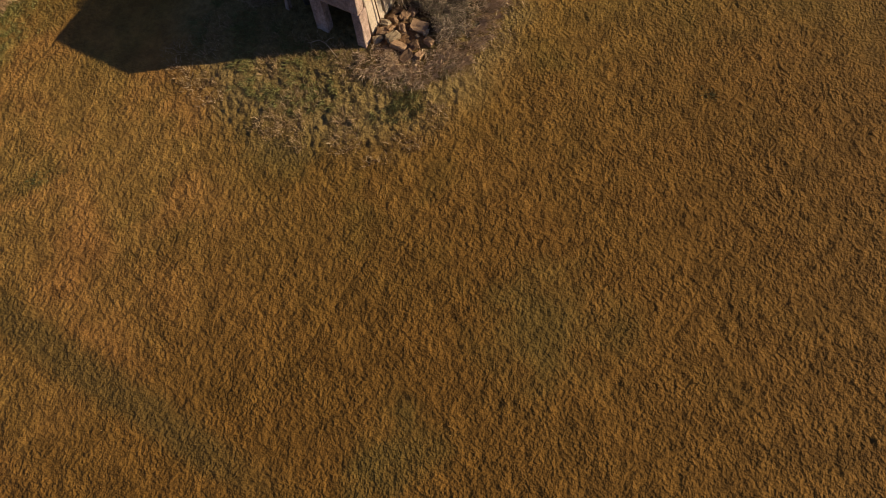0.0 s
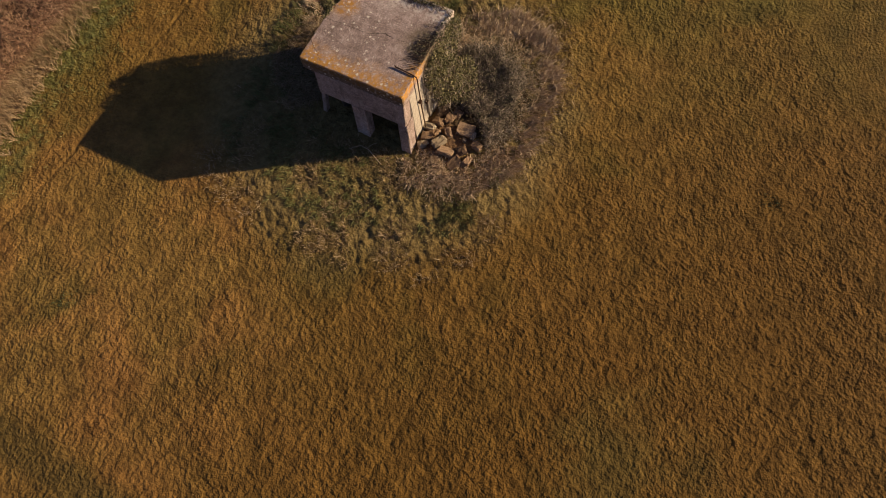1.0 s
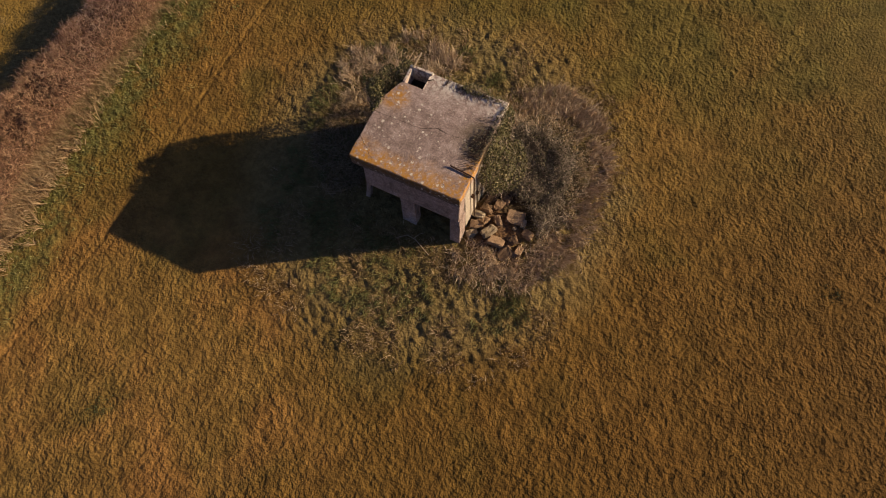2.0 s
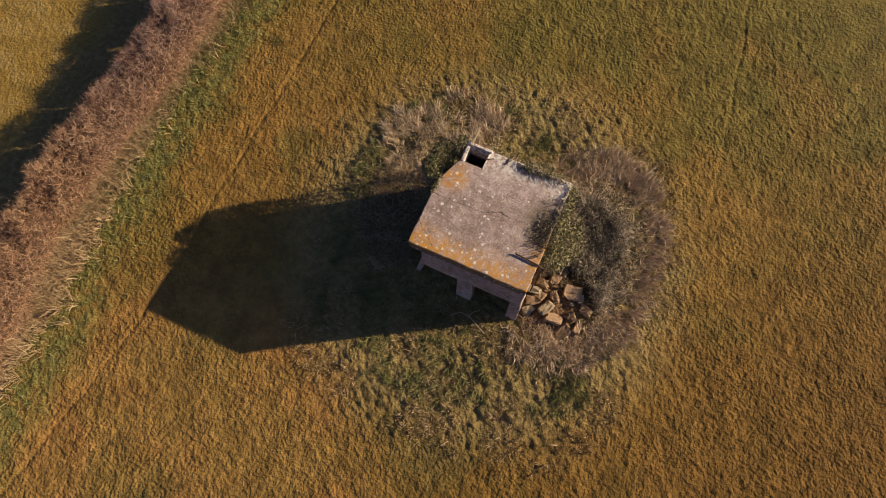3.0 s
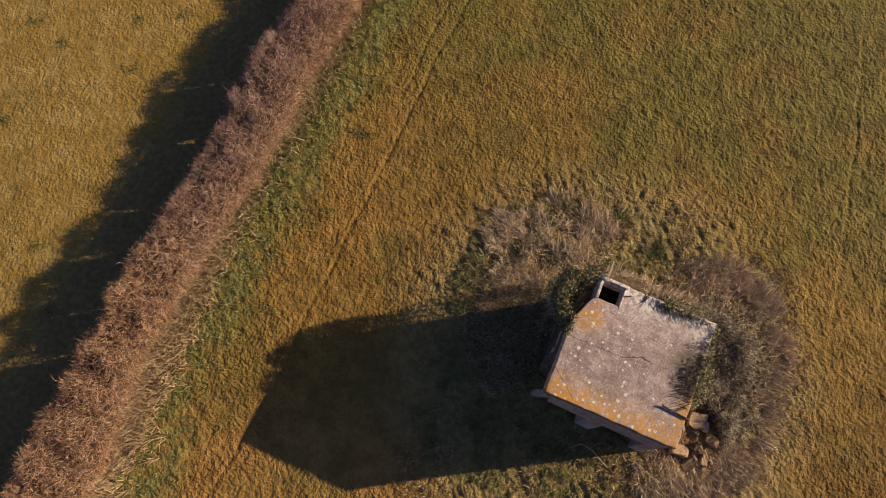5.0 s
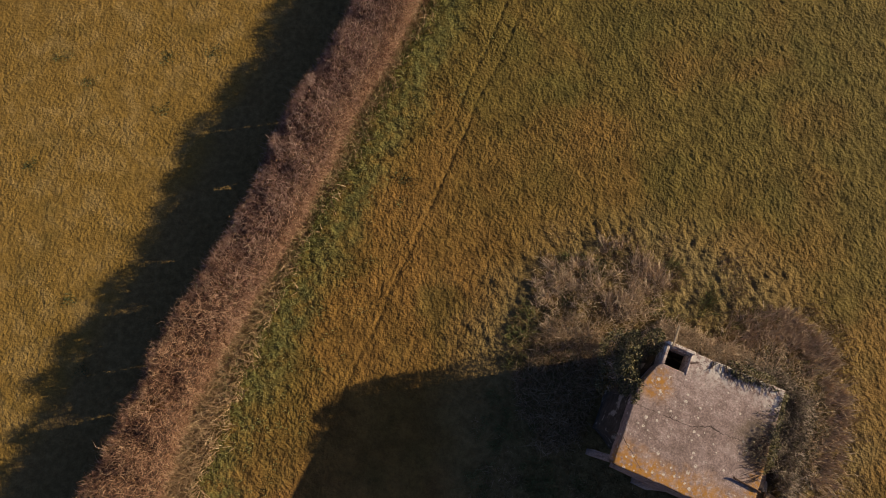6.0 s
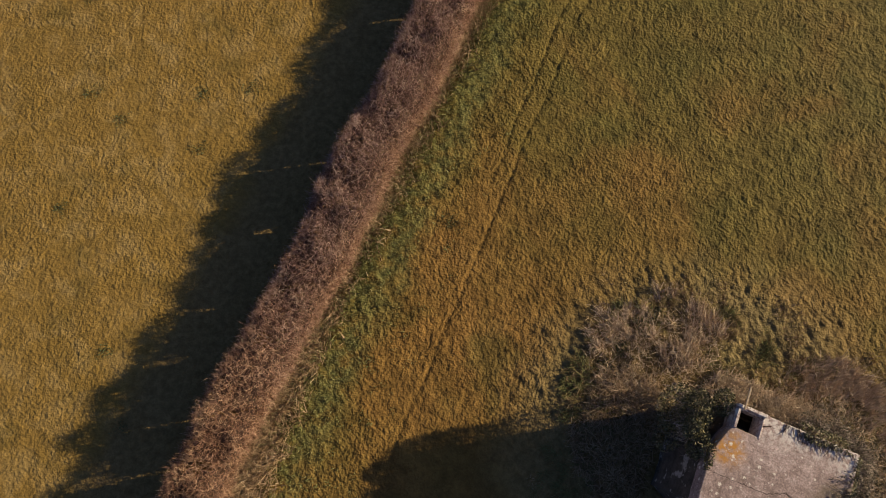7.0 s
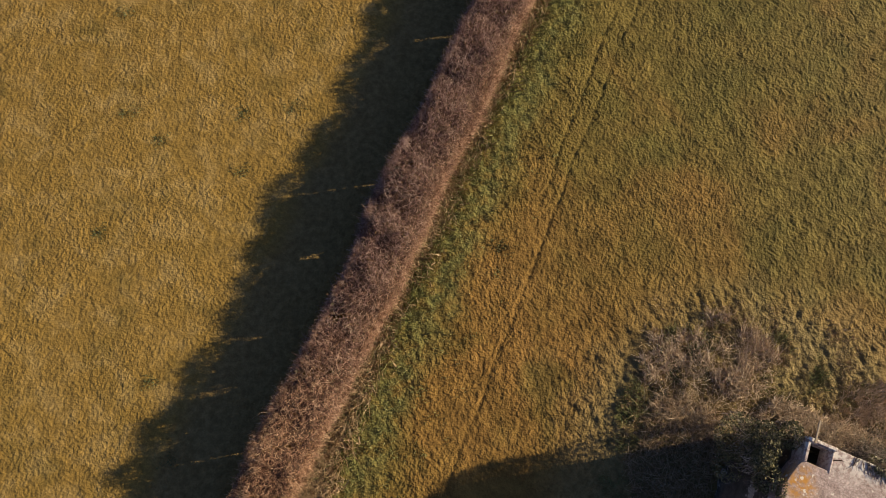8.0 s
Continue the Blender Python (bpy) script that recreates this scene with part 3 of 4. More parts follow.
def build_wisps():
    """Long bleached grass flattened outwards round the bramble."""
    n = 9000
    a = rng.uniform(-1.9, 2.6, n)
    q = rng.normal(1.0, 0.12, n) + 0.22 * (vnoise(np.cos(a) * 3, np.sin(a) * 3, 0.6, 51) - 0.5)
    x, y = box_xy(4.3 + 1.80 * q * np.cos(a), 2.4 + 2.75 * q * np.sin(a))
    keep = (box_gap(x, y) > 0.2) & (vnoise(x, y, 0.32, 52) > 0.36)
    x, y, a = x[keep], y[keep], a[keep]
    n = len(x)
    out = np.stack(box_xy(np.cos(a), np.sin(a)), 1) - BOX_P
    run = rng.uniform(0.08, 0.22, n)
    swing = rng.normal(0, 0.5, n)
    way = np.stack((out[:, 0] * np.cos(swing) - out[:, 1] * np.sin(swing), out[:, 0] * np.sin(swing) + out[:, 1] * np.cos(swing)), 1)
    root = np.stack((x, y, lie(x, y) - 0.01), 1)
    tip = root + np.stack((way[:, 0] * run, way[:, 1] * run, rng.uniform(0.0, 0.14, n)), 1)
    tip[:, 2] = np.maximum(tip[:, 2], lie(tip[:, 0], tip[:, 1]) + 0.01)
    ob = bulk("flattened_grass", *blade_arrays(root, tip, rng.uniform(0.006, 0.011, n)), M_PALESTRAW)
    tagged(ob, "bleached pinkish straw flattened round the bramble", "grass")


build_wisps()


def build_verge():
    """Green tussocks and straw at the hedge's sunny foot, a few dark weeds in both fields."""
    t, s = rng.uniform(-14, 14, 2000), rng.exponential(0.75, 2000)
    s = np.where(s > 2.6, rng.uniform(0, 2.2, len(s)), s) + 0.25
    x, y = HEDGE_P[0] + t * HEDGE_D[0] + s * HEDGE_N[0], HEDGE_P[1] + t * HEDGE_D[1] + s * HEDGE_N[1]
    tuft_field("verge_grass", x, y, rng.uniform(0.06, 0.15, len(x)), M_VERGE, 7, 0.9, 0.009,
               "lush green grass verge along the hedge foot")
    t, s = rng.uniform(-14, 14, 8500), rng.normal(-0.12, 0.26, 8500)
    s = s + sstep(-3.0, -8.0, t) * (0.30 + rng.normal(0, 0.26, len(t)))
    keep = rng.random(len(t)) < 0.55 + 0.45 * sstep(1.0, -5.0, t)
    t, s = t[keep], s[keep]
    x, y = HEDGE_P[0] + t * HEDGE_D[0] + s * HEDGE_N[0], HEDGE_P[1] + t * HEDGE_D[1] + s * HEDGE_N[1]
    tuft_field("hedge_straw", x, y, rng.uniform(0.18, 0.58, len(x)), M_STRAW, 7, 0.9, 0.0085,
               "dry tan grass stems along the hedge foot")
    t = rng.uniform(-9, 14, 1500)
    s = rng.normal(0.14, 0.16, len(t))
    keep = rng.random(len(t)) < sstep(-9.0, -3.0, t)
    t, s = t[keep], s[keep]
    x, y = HEDGE_P[0] + t * HEDGE_D[0] + s * HEDGE_N[0], HEDGE_P[1] + t * HEDGE_D[1] + s * HEDGE_N[1]
    tuft_field("hedge_grass", x, y, rng.uniform(0.14, 0.42, len(x)), M_VERGE, 7, 0.8, 0.010,
               "rank green grass growing up the hedge side")
    spots = ((-21.04, 21.05), (-18.71, 26.9), (-21.95, 28.92), (-21.0, 28.0), (-17.13, 28.85), (-18.63, 28.74), (-22.2, 32.3), (-20.44, 18.97), (-22.5, 25.3), (-14.2, 10.0), (-11.27, 24.16), (6.45, 12.23))
    for px, py in spots:
        n = 34
        x, y = px + rng.normal(0, 0.15, n), py + rng.normal(0, 0.11, n)
        ob = tuft_field("weed_clump", x, y, rng.uniform(0.03, 0.07, n), M_WEED, 7, 1.1, 0.013, "low dark green weed clump in the field turf")
        tagged(ob, category="weed", group="weed clumps in the fields")
    for px, py, wide in ((-5.75, 20.96, 0.16), (-6.85, 20.15, 0.13), (-8.35, 19.40, 0.18), (-7.35, 19.65, 0.14), (-6.2, 20.75, 0.12)):
        n = 46
        x, y = px + rng.normal(0, wide, n), py + rng.normal(0, wide, n)
        ob = tuft_field("nettle_clump", x, y, rng.uniform(0.06, 0.15, n), M_WEED, 6, 0.9, 0.013, "dark green nettle clump among the dead bramble")
        tagged(ob, category="weed", group="nettles behind the pillbox")


M_WEED = plant_material("weed_leaves", ((0.1, (0.050, 0.064, 0.026)), (0.6, (0.092, 0.106, 0.042)), (0.95, (0.17, 0.165, 0.072))), 2.0)
build_verge()


# ---------------------------------------------------------------- hedge
def hedge_shape(t):
    """Centre, half width and height of the hedge at t metres along it."""
    c = -0.90 + 0.20 * (vnoise(t, t * 0, 3.0, 21) - 0.5) + 0.10 * (vnoise(t, t * 0, 0.8, 24) - 0.5) + 0.38 * sstep(-5.0, -10.0, t)
    half = 0.84 + 0.12 * sstep(-5.0, -10.0, t) + 0.20 * (vnoise(t, t * 0, 2.2, 22) - 0.5)
    top = 1.19 + 0.20 * (vnoise(t, t * 0, 1.9, 23) - 0.5) + 0.30 * (vnoise(t, t * 0, 0.5, 25) - 0.5) + 0.08 * sstep(3.0, 9.0, t)
    return c, half, top


def hedge_xyz(t, s, z):
    return np.stack((HEDGE_P[0] + t * HEDGE_D[0] + s * HEDGE_N[0], HEDGE_P[1] + t * HEDGE_D[1] + s * HEDGE_N[1], z), -1)


def hedge_skin(n, inset, lo=-21, hi=19):
    """Random places on the outside of the hedge, higher on its shaded side, with the way outwards."""
    t = rng.uniform(lo, hi, n)
    c, half, top = hedge_shape(t)
    k = rng.random(n)
    f = rng.uniform(-1, 1, n)
    high = (top - 0.20 * f - 0.26 * f ** 4) * (0.86 + 0.26 * vnoise(t, f, 0.42, 29))
    side = np.where(k < 0.78, 1.0, -1.0)
    g = rng.uniform(0.03, 1.0, n)
    on_top = k < 0.52
    s = np.where(on_top, c + f * half * inset, c + side * half * inset * (1 - 0.16 * g ** 3))
    z = np.where(on_top, high * inset, g * (top - 0.20 * side - 0.26) * inset + 0.03)
    out = np.where(on_top[:, None], np.array((0, 0, 1.0)) + 0.4 * f[:, None] * np.array((*HEDGE_N, 0)), side[:, None] * np.array((*HEDGE_N, 0)) + (0, 0, 0.35))
    return hedge_xyz(t, s, z), out, t


def hedge_gaps(p):
    """Where the bare hedge lets the low sun through, low down and in its thin stretches."""
    rel = p[..., :2] - HEDGE_P
    s = rel @ HEDGE_N
    k = (s + 0.9) / float(sun_way.x * HEDGE_N[0] + sun_way.y * HEDGE_N[1])
    t = rel @ HEDGE_D - k * float(sun_way.x * HEDGE_D[0] + sun_way.y * HEDGE_D[1])
    z = p[..., 2] - k * sun_way.z
    thin = sum(np.exp(-((t - q) / w) ** 2) for q, w in THIN)
    slot = vnoise(t / 0.10, z / 0.55, 1.0, 61)
    return (slot > 0.97 - 0.42 * np.minimum(thin, 1)) & (z > 0.12 + 0.5 * vnoise(t, t * 0, 0.3, 63)) & (z < 1.35) & (t > -12.5) & (t < 13.5)


THIN = ((-2.7, 0.14), (-1.3, 0.20), (-4.7, 0.14), (-6.1, 0.2), (3.5, 0.12), (9.2, 0.30), (-3.9, 0.12), (5.9, 0.15), (1.2, 0.10))


def build_hedge():
    base = new("hedge")
    base.location = (float(HEDGE_P[0] - 0.9 * HEDGE_N[0]), float(HEDGE_P[1] - 0.9 * HEDGE_N[1]), 0)
    tagged(base, "long bare brown clipped field hedge between two fields", "hedge")
    shift = np.array(base.location)
    # the dense lower middle of stems and litter
    ts = np.concatenate((np.arange(-42, -13, 0.25), np.arange(-13, 14, 0.06), np.arange(14, 42, 0.25)))
    aa = np.linspace(0, math.pi, 25)
    gt, ga = np.meshgrid(ts, aa, indexing="ij")
    c, half, top = hedge_shape(gt)
    lump = (0.84 + 0.22 * vnoise(gt * 3, ga * 2, 0.5, 26))
    cs, sn = np.sign(np.cos(ga)) * np.abs(np.cos(ga)) ** 0.45, np.sin(ga) ** 0.45
    p = hedge_xyz(gt, c + cs * half * 0.78 * lump, -0.05 + sn * (top - 0.18 * cs) * 0.88 * lump)
    w = len(aa)
    i = (np.arange(len(ts) - 1)[:, None] * w + np.arange(w - 1)[None, :]).reshape(-1, 1)
    faces = np.concatenate((i, i + 1, i + 1 + w, i + w), 1)
    flat = p.reshape(-1, 3)
    faces = faces[~hedge_gaps(flat[faces].mean(1))]
    under(bulk("stem_core", flat - shift, faces, M_SOIL), base)
    # twigs
    near = hedge_skin(54000, 0.86, -13, 14)
    ends = [hedge_skin(7000, 0.88, -42, -13), hedge_skin(5000, 0.88, 14, 42)]
    root, out = (np.concatenate([q[i] for q in (near, *ends)]) for i in (0, 1))
    hold = ~hedge_gaps(root) | (rng.random(len(root)) < 0.58)
    root, out = root[hold], out[hold]
    n = len(root)
    way = unit(out + rng.normal(0, 0.75, (n, 3)))
    length = rng.uniform(0.12, 0.34, n) * np.where(rng.random(n) < 0.10, 1.5, 1.0)
    mid = root + way * (length * 0.5)[:, None]
    tip = mid + unit(way + rng.normal(0, 0.8, (n, 3))) * (length * 0.55)[:, None]
    under(bulk("twig_mass", *twig_arrays(root - shift, mid - shift, tip - shift, rng.uniform(0.0035, 0.0085, n)), M_TWIG), base)
    # dead leaves that still hang in it
    at, out, t = hedge_skin(30000, 0.90, -14, 15)
    at = (at + rng.normal(0, 0.06, at.shape))
    at = at[~hedge_gaps(at)]
    under(bulk("dead_foliage", *leaf_arrays(at - shift, rng.uniform(0.014, 0.034, len(at)), 0.4), M_DEADLEAF), base)
    # a little green at its foot and in its gaps
    at, out, t = hedge_skin(9000, 0.92, -14, 15)
    keep = vnoise(t, at[:, 2] * 2, 0.7, 27) > 0.72
    at = at[keep] + rng.normal(0, 0.05, (keep.sum(), 3))
    under(bulk("green_foliage", *leaf_arrays(at - shift, rng.uniform(0.014, 0.03, len(at)), 0.5), M_BRAMLEAF), base)


build_hedge()


# ---------------------------------------------------------------- pillbox
def part(name, bm, material, parent, label=""):
    me = bpy.data.meshes.new(name)
    bmesh.ops.recalc_face_normals(bm, faces=bm.faces[:])
    bm.to_mesh(me)
    bm.free()
    me.materials.append(material)
    ob = new(name, me)
    ob.parent = parent
    if label:
        ob["label"] = label
    return ob


def worn_outline(corners, pitch, jitter):
    """The corners' outline, cut into short pieces that stray a little."""
    pts = []
    for (ax, ay), (bx, by) in zip(corners, corners[1:] + corners[:1]):
        k = max(1, round(math.hypot(bx - ax, by - ay) / pitch))
        for i in range(k):
            f = i / k
            pts.append((ax + (bx - ax) * f + random.uniform(-jitter, jitter), ay + (by - ay) * f + random.uniform(-jitter, jitter)))
    return pts


def slab(corners, z0, z1, holes=(), pitch=0.14, jitter=0.012, edge=0.022):
    """A thick plate with worn edges and square holes."""
    bm = bmesh.new()
    rings = []
    for pts in [worn_outline(list(corners), pitch, jitter)] + [worn_outline(list(h), pitch, jitter * 0.5) for h in holes]:
        vs = [bm.verts.new((x, y, z0)) for x, y in pts]
        rings += [bm.edges.new((a, b)) for a, b in zip(vs, vs[1:] + vs[:1])]
    bmesh.ops.triangle_fill(bm, edges=rings, use_beauty=True)
    low = bm.faces[:]
    made = bmesh.ops.extrude_face_region(bm, geom=low)
    for g in made["geom"]:
        if isinstance(g, bmesh.types.BMVert):
            g.co.z = z1
    bmesh.ops.recalc_face_normals(bm, faces=bm.faces[:])
    top = [e for e in bm.edges if len(e.link_faces) == 2 and all(abs(q.co.z - z1) < 1e-5 for q in e.verts)
           and any(abs(f.normal.z) < 0.5 for f in e.link_faces)]
    bmesh.ops.bevel(bm, geom=top, offset=edge, segments=2, affect="EDGES", profile=0.6)
    return bm


def block(lo, hi, skew=(0, 0), jitter=0.008, edge=0.02, cuts=3):
    """An upright block from lo to hi; skew moves its foot; the faces are cut and stray a little, the edges are worn."""
    bm = bmesh.new()
    bmesh.ops.create_cube(bm, size=1.0)
    for q in bm.verts:
        q.co = Vector([lo[i] + (hi[i] - lo[i]) * (q.co[i] + 0.5) for i in range(3)])
    bmesh.ops.bevel(bm, geom=bm.edges[:], offset=edge, segments=1, affect="EDGES")
    bmesh.ops.subdivide_edges(bm, edges=[e for e in bm.edges if e.calc_length() > 0.12], cuts=cuts, use_grid_fill=True)
    high = hi[2] - lo[2]
    for q in bm.verts:
        f = (hi[2] - q.co.z) / high
        q.co.x += skew[0] * f + random.uniform(-jitter, jitter)
        q.co.y += skew[1] * f + random.uniform(-jitter, jitter)
        q.co.z += random.uniform(-jitter, jitter) * 0.5
    return bm


def tube(points, radius, sides=8):
    bm = bmesh.new()
    rings = []
    for i, p in enumerate(points):
        a, b = Vector(points[max(0, i - 1)]), Vector(points[min(len(points) - 1, i + 1)])
        turn = (b - a).to_track_quat("Z", "Y")
        rings.append([bm.verts.new(Vector(p) + turn @ Vector((radius * math.cos(q), radius * math.sin(q), 0)))
                      for q in (2 * math.pi * k / sides for k in range(sides))])
    for r, q in zip(rings, rings[1:]):
        for k in range(sides):
            bm.faces.new((r[k], r[(k + 1) % sides], q[(k + 1) % sides], q[k]))
    bm.faces.new(rings[0][::-1])
    bm.faces.new(rings[-1])
    return bm


def build_pillbox():
    box = new("pillbox")
    box.matrix_world = pose(BOX_P[0], BOX_P[1], 0, 0, 0, BOX_TURN)
    tagged(box, "derelict grey concrete pillbox with a lichened flat roof", "pillbox")
    roof = slab([(0, 0), (3.2, 0), (3.2, 3.12), (0.29, 3.12), (0.30, 2.56), (0, 1.90)], 2.42, 2.86,
                holes=[[(0.39, 2.57), (0.91, 2.57), (0.91, 3.03), (0.39, 3.03)]])
    roof = part("roof", roof, M_ROOF, box, "thick concrete roof with orange and white lichen")
    # kerb of the hatch
    for lo, hi in (((0.29, 3.045, 2.84), (0.98, 3.125, 2.91)), ((0.915, 2.52, 2.84), (0.955, 3.04, 2.875)), ((0.305, 2.56, 2.84), (0.380, 3.04, 2.885))):
        part("hatch_kerb", block(lo, hi, edge=0.012, cuts=1, jitter=0.006), M_ROOF, roof)
    part("lintel", block((0.34, 0.0, 1.52), (3.2, 0.34, 2.415), (0.0, -0.09)), M_WALL, box)
    part("pier", block((1.39, -0.085, -0.25), (1.84, 0.24, 1.515), (0.03, -0.19)), M_WALL, box)
    part("pier", block((2.92, -0.085, -0.25), (3.235, 0.30, 1.515), (0.05, -0.19)), M_WALL, box)
    part("broken_pier", block((0.28, 0.02, -0.20), (0.42, 0.20, 1.515), (-0.30, -0.05), jitter=0.014), M_WALL, box, "pale broken concrete pier leaning outwards")
    # corner cut back under the roof, left wall, splayed corner, back wall
    for a, b in (((0.62, 0.36), (0.04, 0.74)), ((0.0, 0.70), (0.0, 1.94)), ((0.0, 1.90), (0.285, 2.62)), ((0.285, 2.58), (0.285, 3.09)), ((0.29, 3.09), (3.19, 3.09))):
        d = Vector((b[0] - a[0], b[1] - a[1], 0))
        side = Vector((-d.y, d.x, 0)).normalized()
        inside = Vector((1.6, 1.5, 0)) - Vector((*a, 0))
        turn = math.degrees(math.atan2(d.y, d.x))
        sign = 1 if inside.dot(side) > 0 else -1
        thick = sign * (0.07 if a[1] > 1.8 else 0.3)
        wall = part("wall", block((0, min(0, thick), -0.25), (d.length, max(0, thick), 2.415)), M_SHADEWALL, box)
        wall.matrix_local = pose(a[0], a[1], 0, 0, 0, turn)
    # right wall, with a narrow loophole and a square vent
    part("wall", block((2.92, 0.31, -0.25), (3.2, 1.06, 2.415), (0.06, 0)), M_PALEWALL, box, "flaking pale concrete wall, coloured lighter for its sunlit side")
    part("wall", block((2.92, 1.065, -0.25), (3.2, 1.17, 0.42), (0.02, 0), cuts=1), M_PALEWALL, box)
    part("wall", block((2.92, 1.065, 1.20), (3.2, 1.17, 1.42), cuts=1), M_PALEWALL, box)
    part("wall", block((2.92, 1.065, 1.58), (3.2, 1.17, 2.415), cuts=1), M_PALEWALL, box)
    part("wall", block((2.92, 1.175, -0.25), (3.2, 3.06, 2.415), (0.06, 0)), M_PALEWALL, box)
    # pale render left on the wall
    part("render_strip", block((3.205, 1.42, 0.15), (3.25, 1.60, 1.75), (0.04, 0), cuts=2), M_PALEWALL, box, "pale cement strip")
    part("bracket", block((3.20, 1.00, 1.22), (3.30, 1.12, 1.27), edge=0.008, cuts=0, jitter=0.002), M_IRON, box)
    pipe = part("pipe", tube([(2.58, 0.80, 2.93), (2.60, 0.78, 2.895), (3.18, 0.735, 2.89), (3.255, 0.73, 2.86), (3.275, 0.73, 2.78), (3.30, 0.71, 1.5), (3.345, 0.70, 0.2)], 0.020), M_IRON, box, "bent rusty iron pipe")
    part("clip", block((3.20, 0.66, 1.70), (3.31, 0.78, 1.73), edge=0.005, cuts=0, jitter=0.001), M_IRON, pipe)
    part("floor_slab", block((0.3, 0.1, -0.2), (2.95, 2.85, 0.06), cuts=2), M_SOIL, box, "dirt-covered floor")
    part("iron_stub", tube([(0.93, 2.83, 2.89), (1.00, 2.86, 2.93), (1.09, 2.90, 2.95)], 0.014, 6), M_IRON, roof, "rusty iron stub beside the hatch")
    stick = new("wooden_batten")
    stick.matrix_world = box.matrix_world
    tagged(stick, "weathered wooden batten jutting from the pillbox roof", "batten")
    part("batten", block((0.395, 3.02, 2.935), (0.435, 3.56, 2.965), edge=0.004, cuts=0, jitter=0.003), M_WOOD, stick)
    return box


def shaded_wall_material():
    """Concrete of the shaded walls, the shade put into its dark colour, with a few flakes of bare pale render."""
    n = Nodes("shade_darkened_concrete", 0.9)
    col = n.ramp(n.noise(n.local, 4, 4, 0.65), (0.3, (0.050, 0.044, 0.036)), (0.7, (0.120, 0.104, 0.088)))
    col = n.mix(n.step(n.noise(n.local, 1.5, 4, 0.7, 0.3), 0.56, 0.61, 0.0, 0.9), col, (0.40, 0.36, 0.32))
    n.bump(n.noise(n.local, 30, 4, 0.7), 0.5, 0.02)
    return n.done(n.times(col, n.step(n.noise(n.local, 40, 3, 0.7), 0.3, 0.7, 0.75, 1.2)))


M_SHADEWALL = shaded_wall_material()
# paler colour for the right wall, its sunlit brightness painted in
M_PALEWALL = stone_material("sunside_pale_cement", (0.34, 0.29, 0.23), (0.47, 0.41, 0.34), (0.58, 0.53, 0.45))
build_pillbox()


# ---------------------------------------------------------------- ivy, shrubs and bramble
def leafy(name, at, size, stems_from, label, category, material, stem_count):
    """A climbing or bushy plant: leaves at the places given, on stems that rise to some of them."""
    base = new(name)
    base.location = (float(stems_from[0]), float(stems_from[1]), 0)
    tagged(base, label, category)
    shift = np.array(base.location)
    under(bulk("foliage", *leaf_arrays(at - shift, size, 0.7), material), base)
    pick = at[rng.integers(0, len(at), stem_count)]
    root = np.stack((pick[:, 0] + rng.normal(0, 0.1, stem_count), pick[:, 1] + rng.normal(0, 0.1, stem_count), np.maximum(pick[:, 2] - rng.uniform(0.2, 0.6, stem_count), 0.0)), 1)
    mid = (root + pick) / 2 + rng.normal(0, 0.06, root.shape)
    under(bulk("stem_tangle", *twig_arrays(root - shift, mid - shift, pick + rng.normal(0, 0.05, pick.shape) - shift, rng.uniform(0.004, 0.008, stem_count)), M_BRAMBLE), base)
    return base


def blob(n, centre, radii):
    """Places in a ragged ellipsoid of the pillbox's own axes."""
    d = unit(rng.normal(size=(n, 3))) * (rng.uniform(0.45, 1.0, n) ** 0.5)[:, None]
    return np.array(centre) + d * np.array(radii)


def to_world(p):
    x, y = box_xy(p[:, 0], p[:, 1])
    return np.stack((x, y, p[:, 2]), 1)


def clear_of_box(p):
    """Leaves out what would lie inside the walls or the roof."""
    inside = (p[:, 0] > 0.02) & (p[:, 0] < 3.24) & (p[:, 1] > 0.0) & (p[:, 1] < 3.14) & (p[:, 2] < 2.88)
    inside &= ~((p[:, 1] > 1.92) & (p[:, 0] < 0.28 * np.minimum(1.0, (p[:, 1] - 1.92) / 0.68) - 0.02))
    return p[~inside & (p[:, 2] > 0.02)]


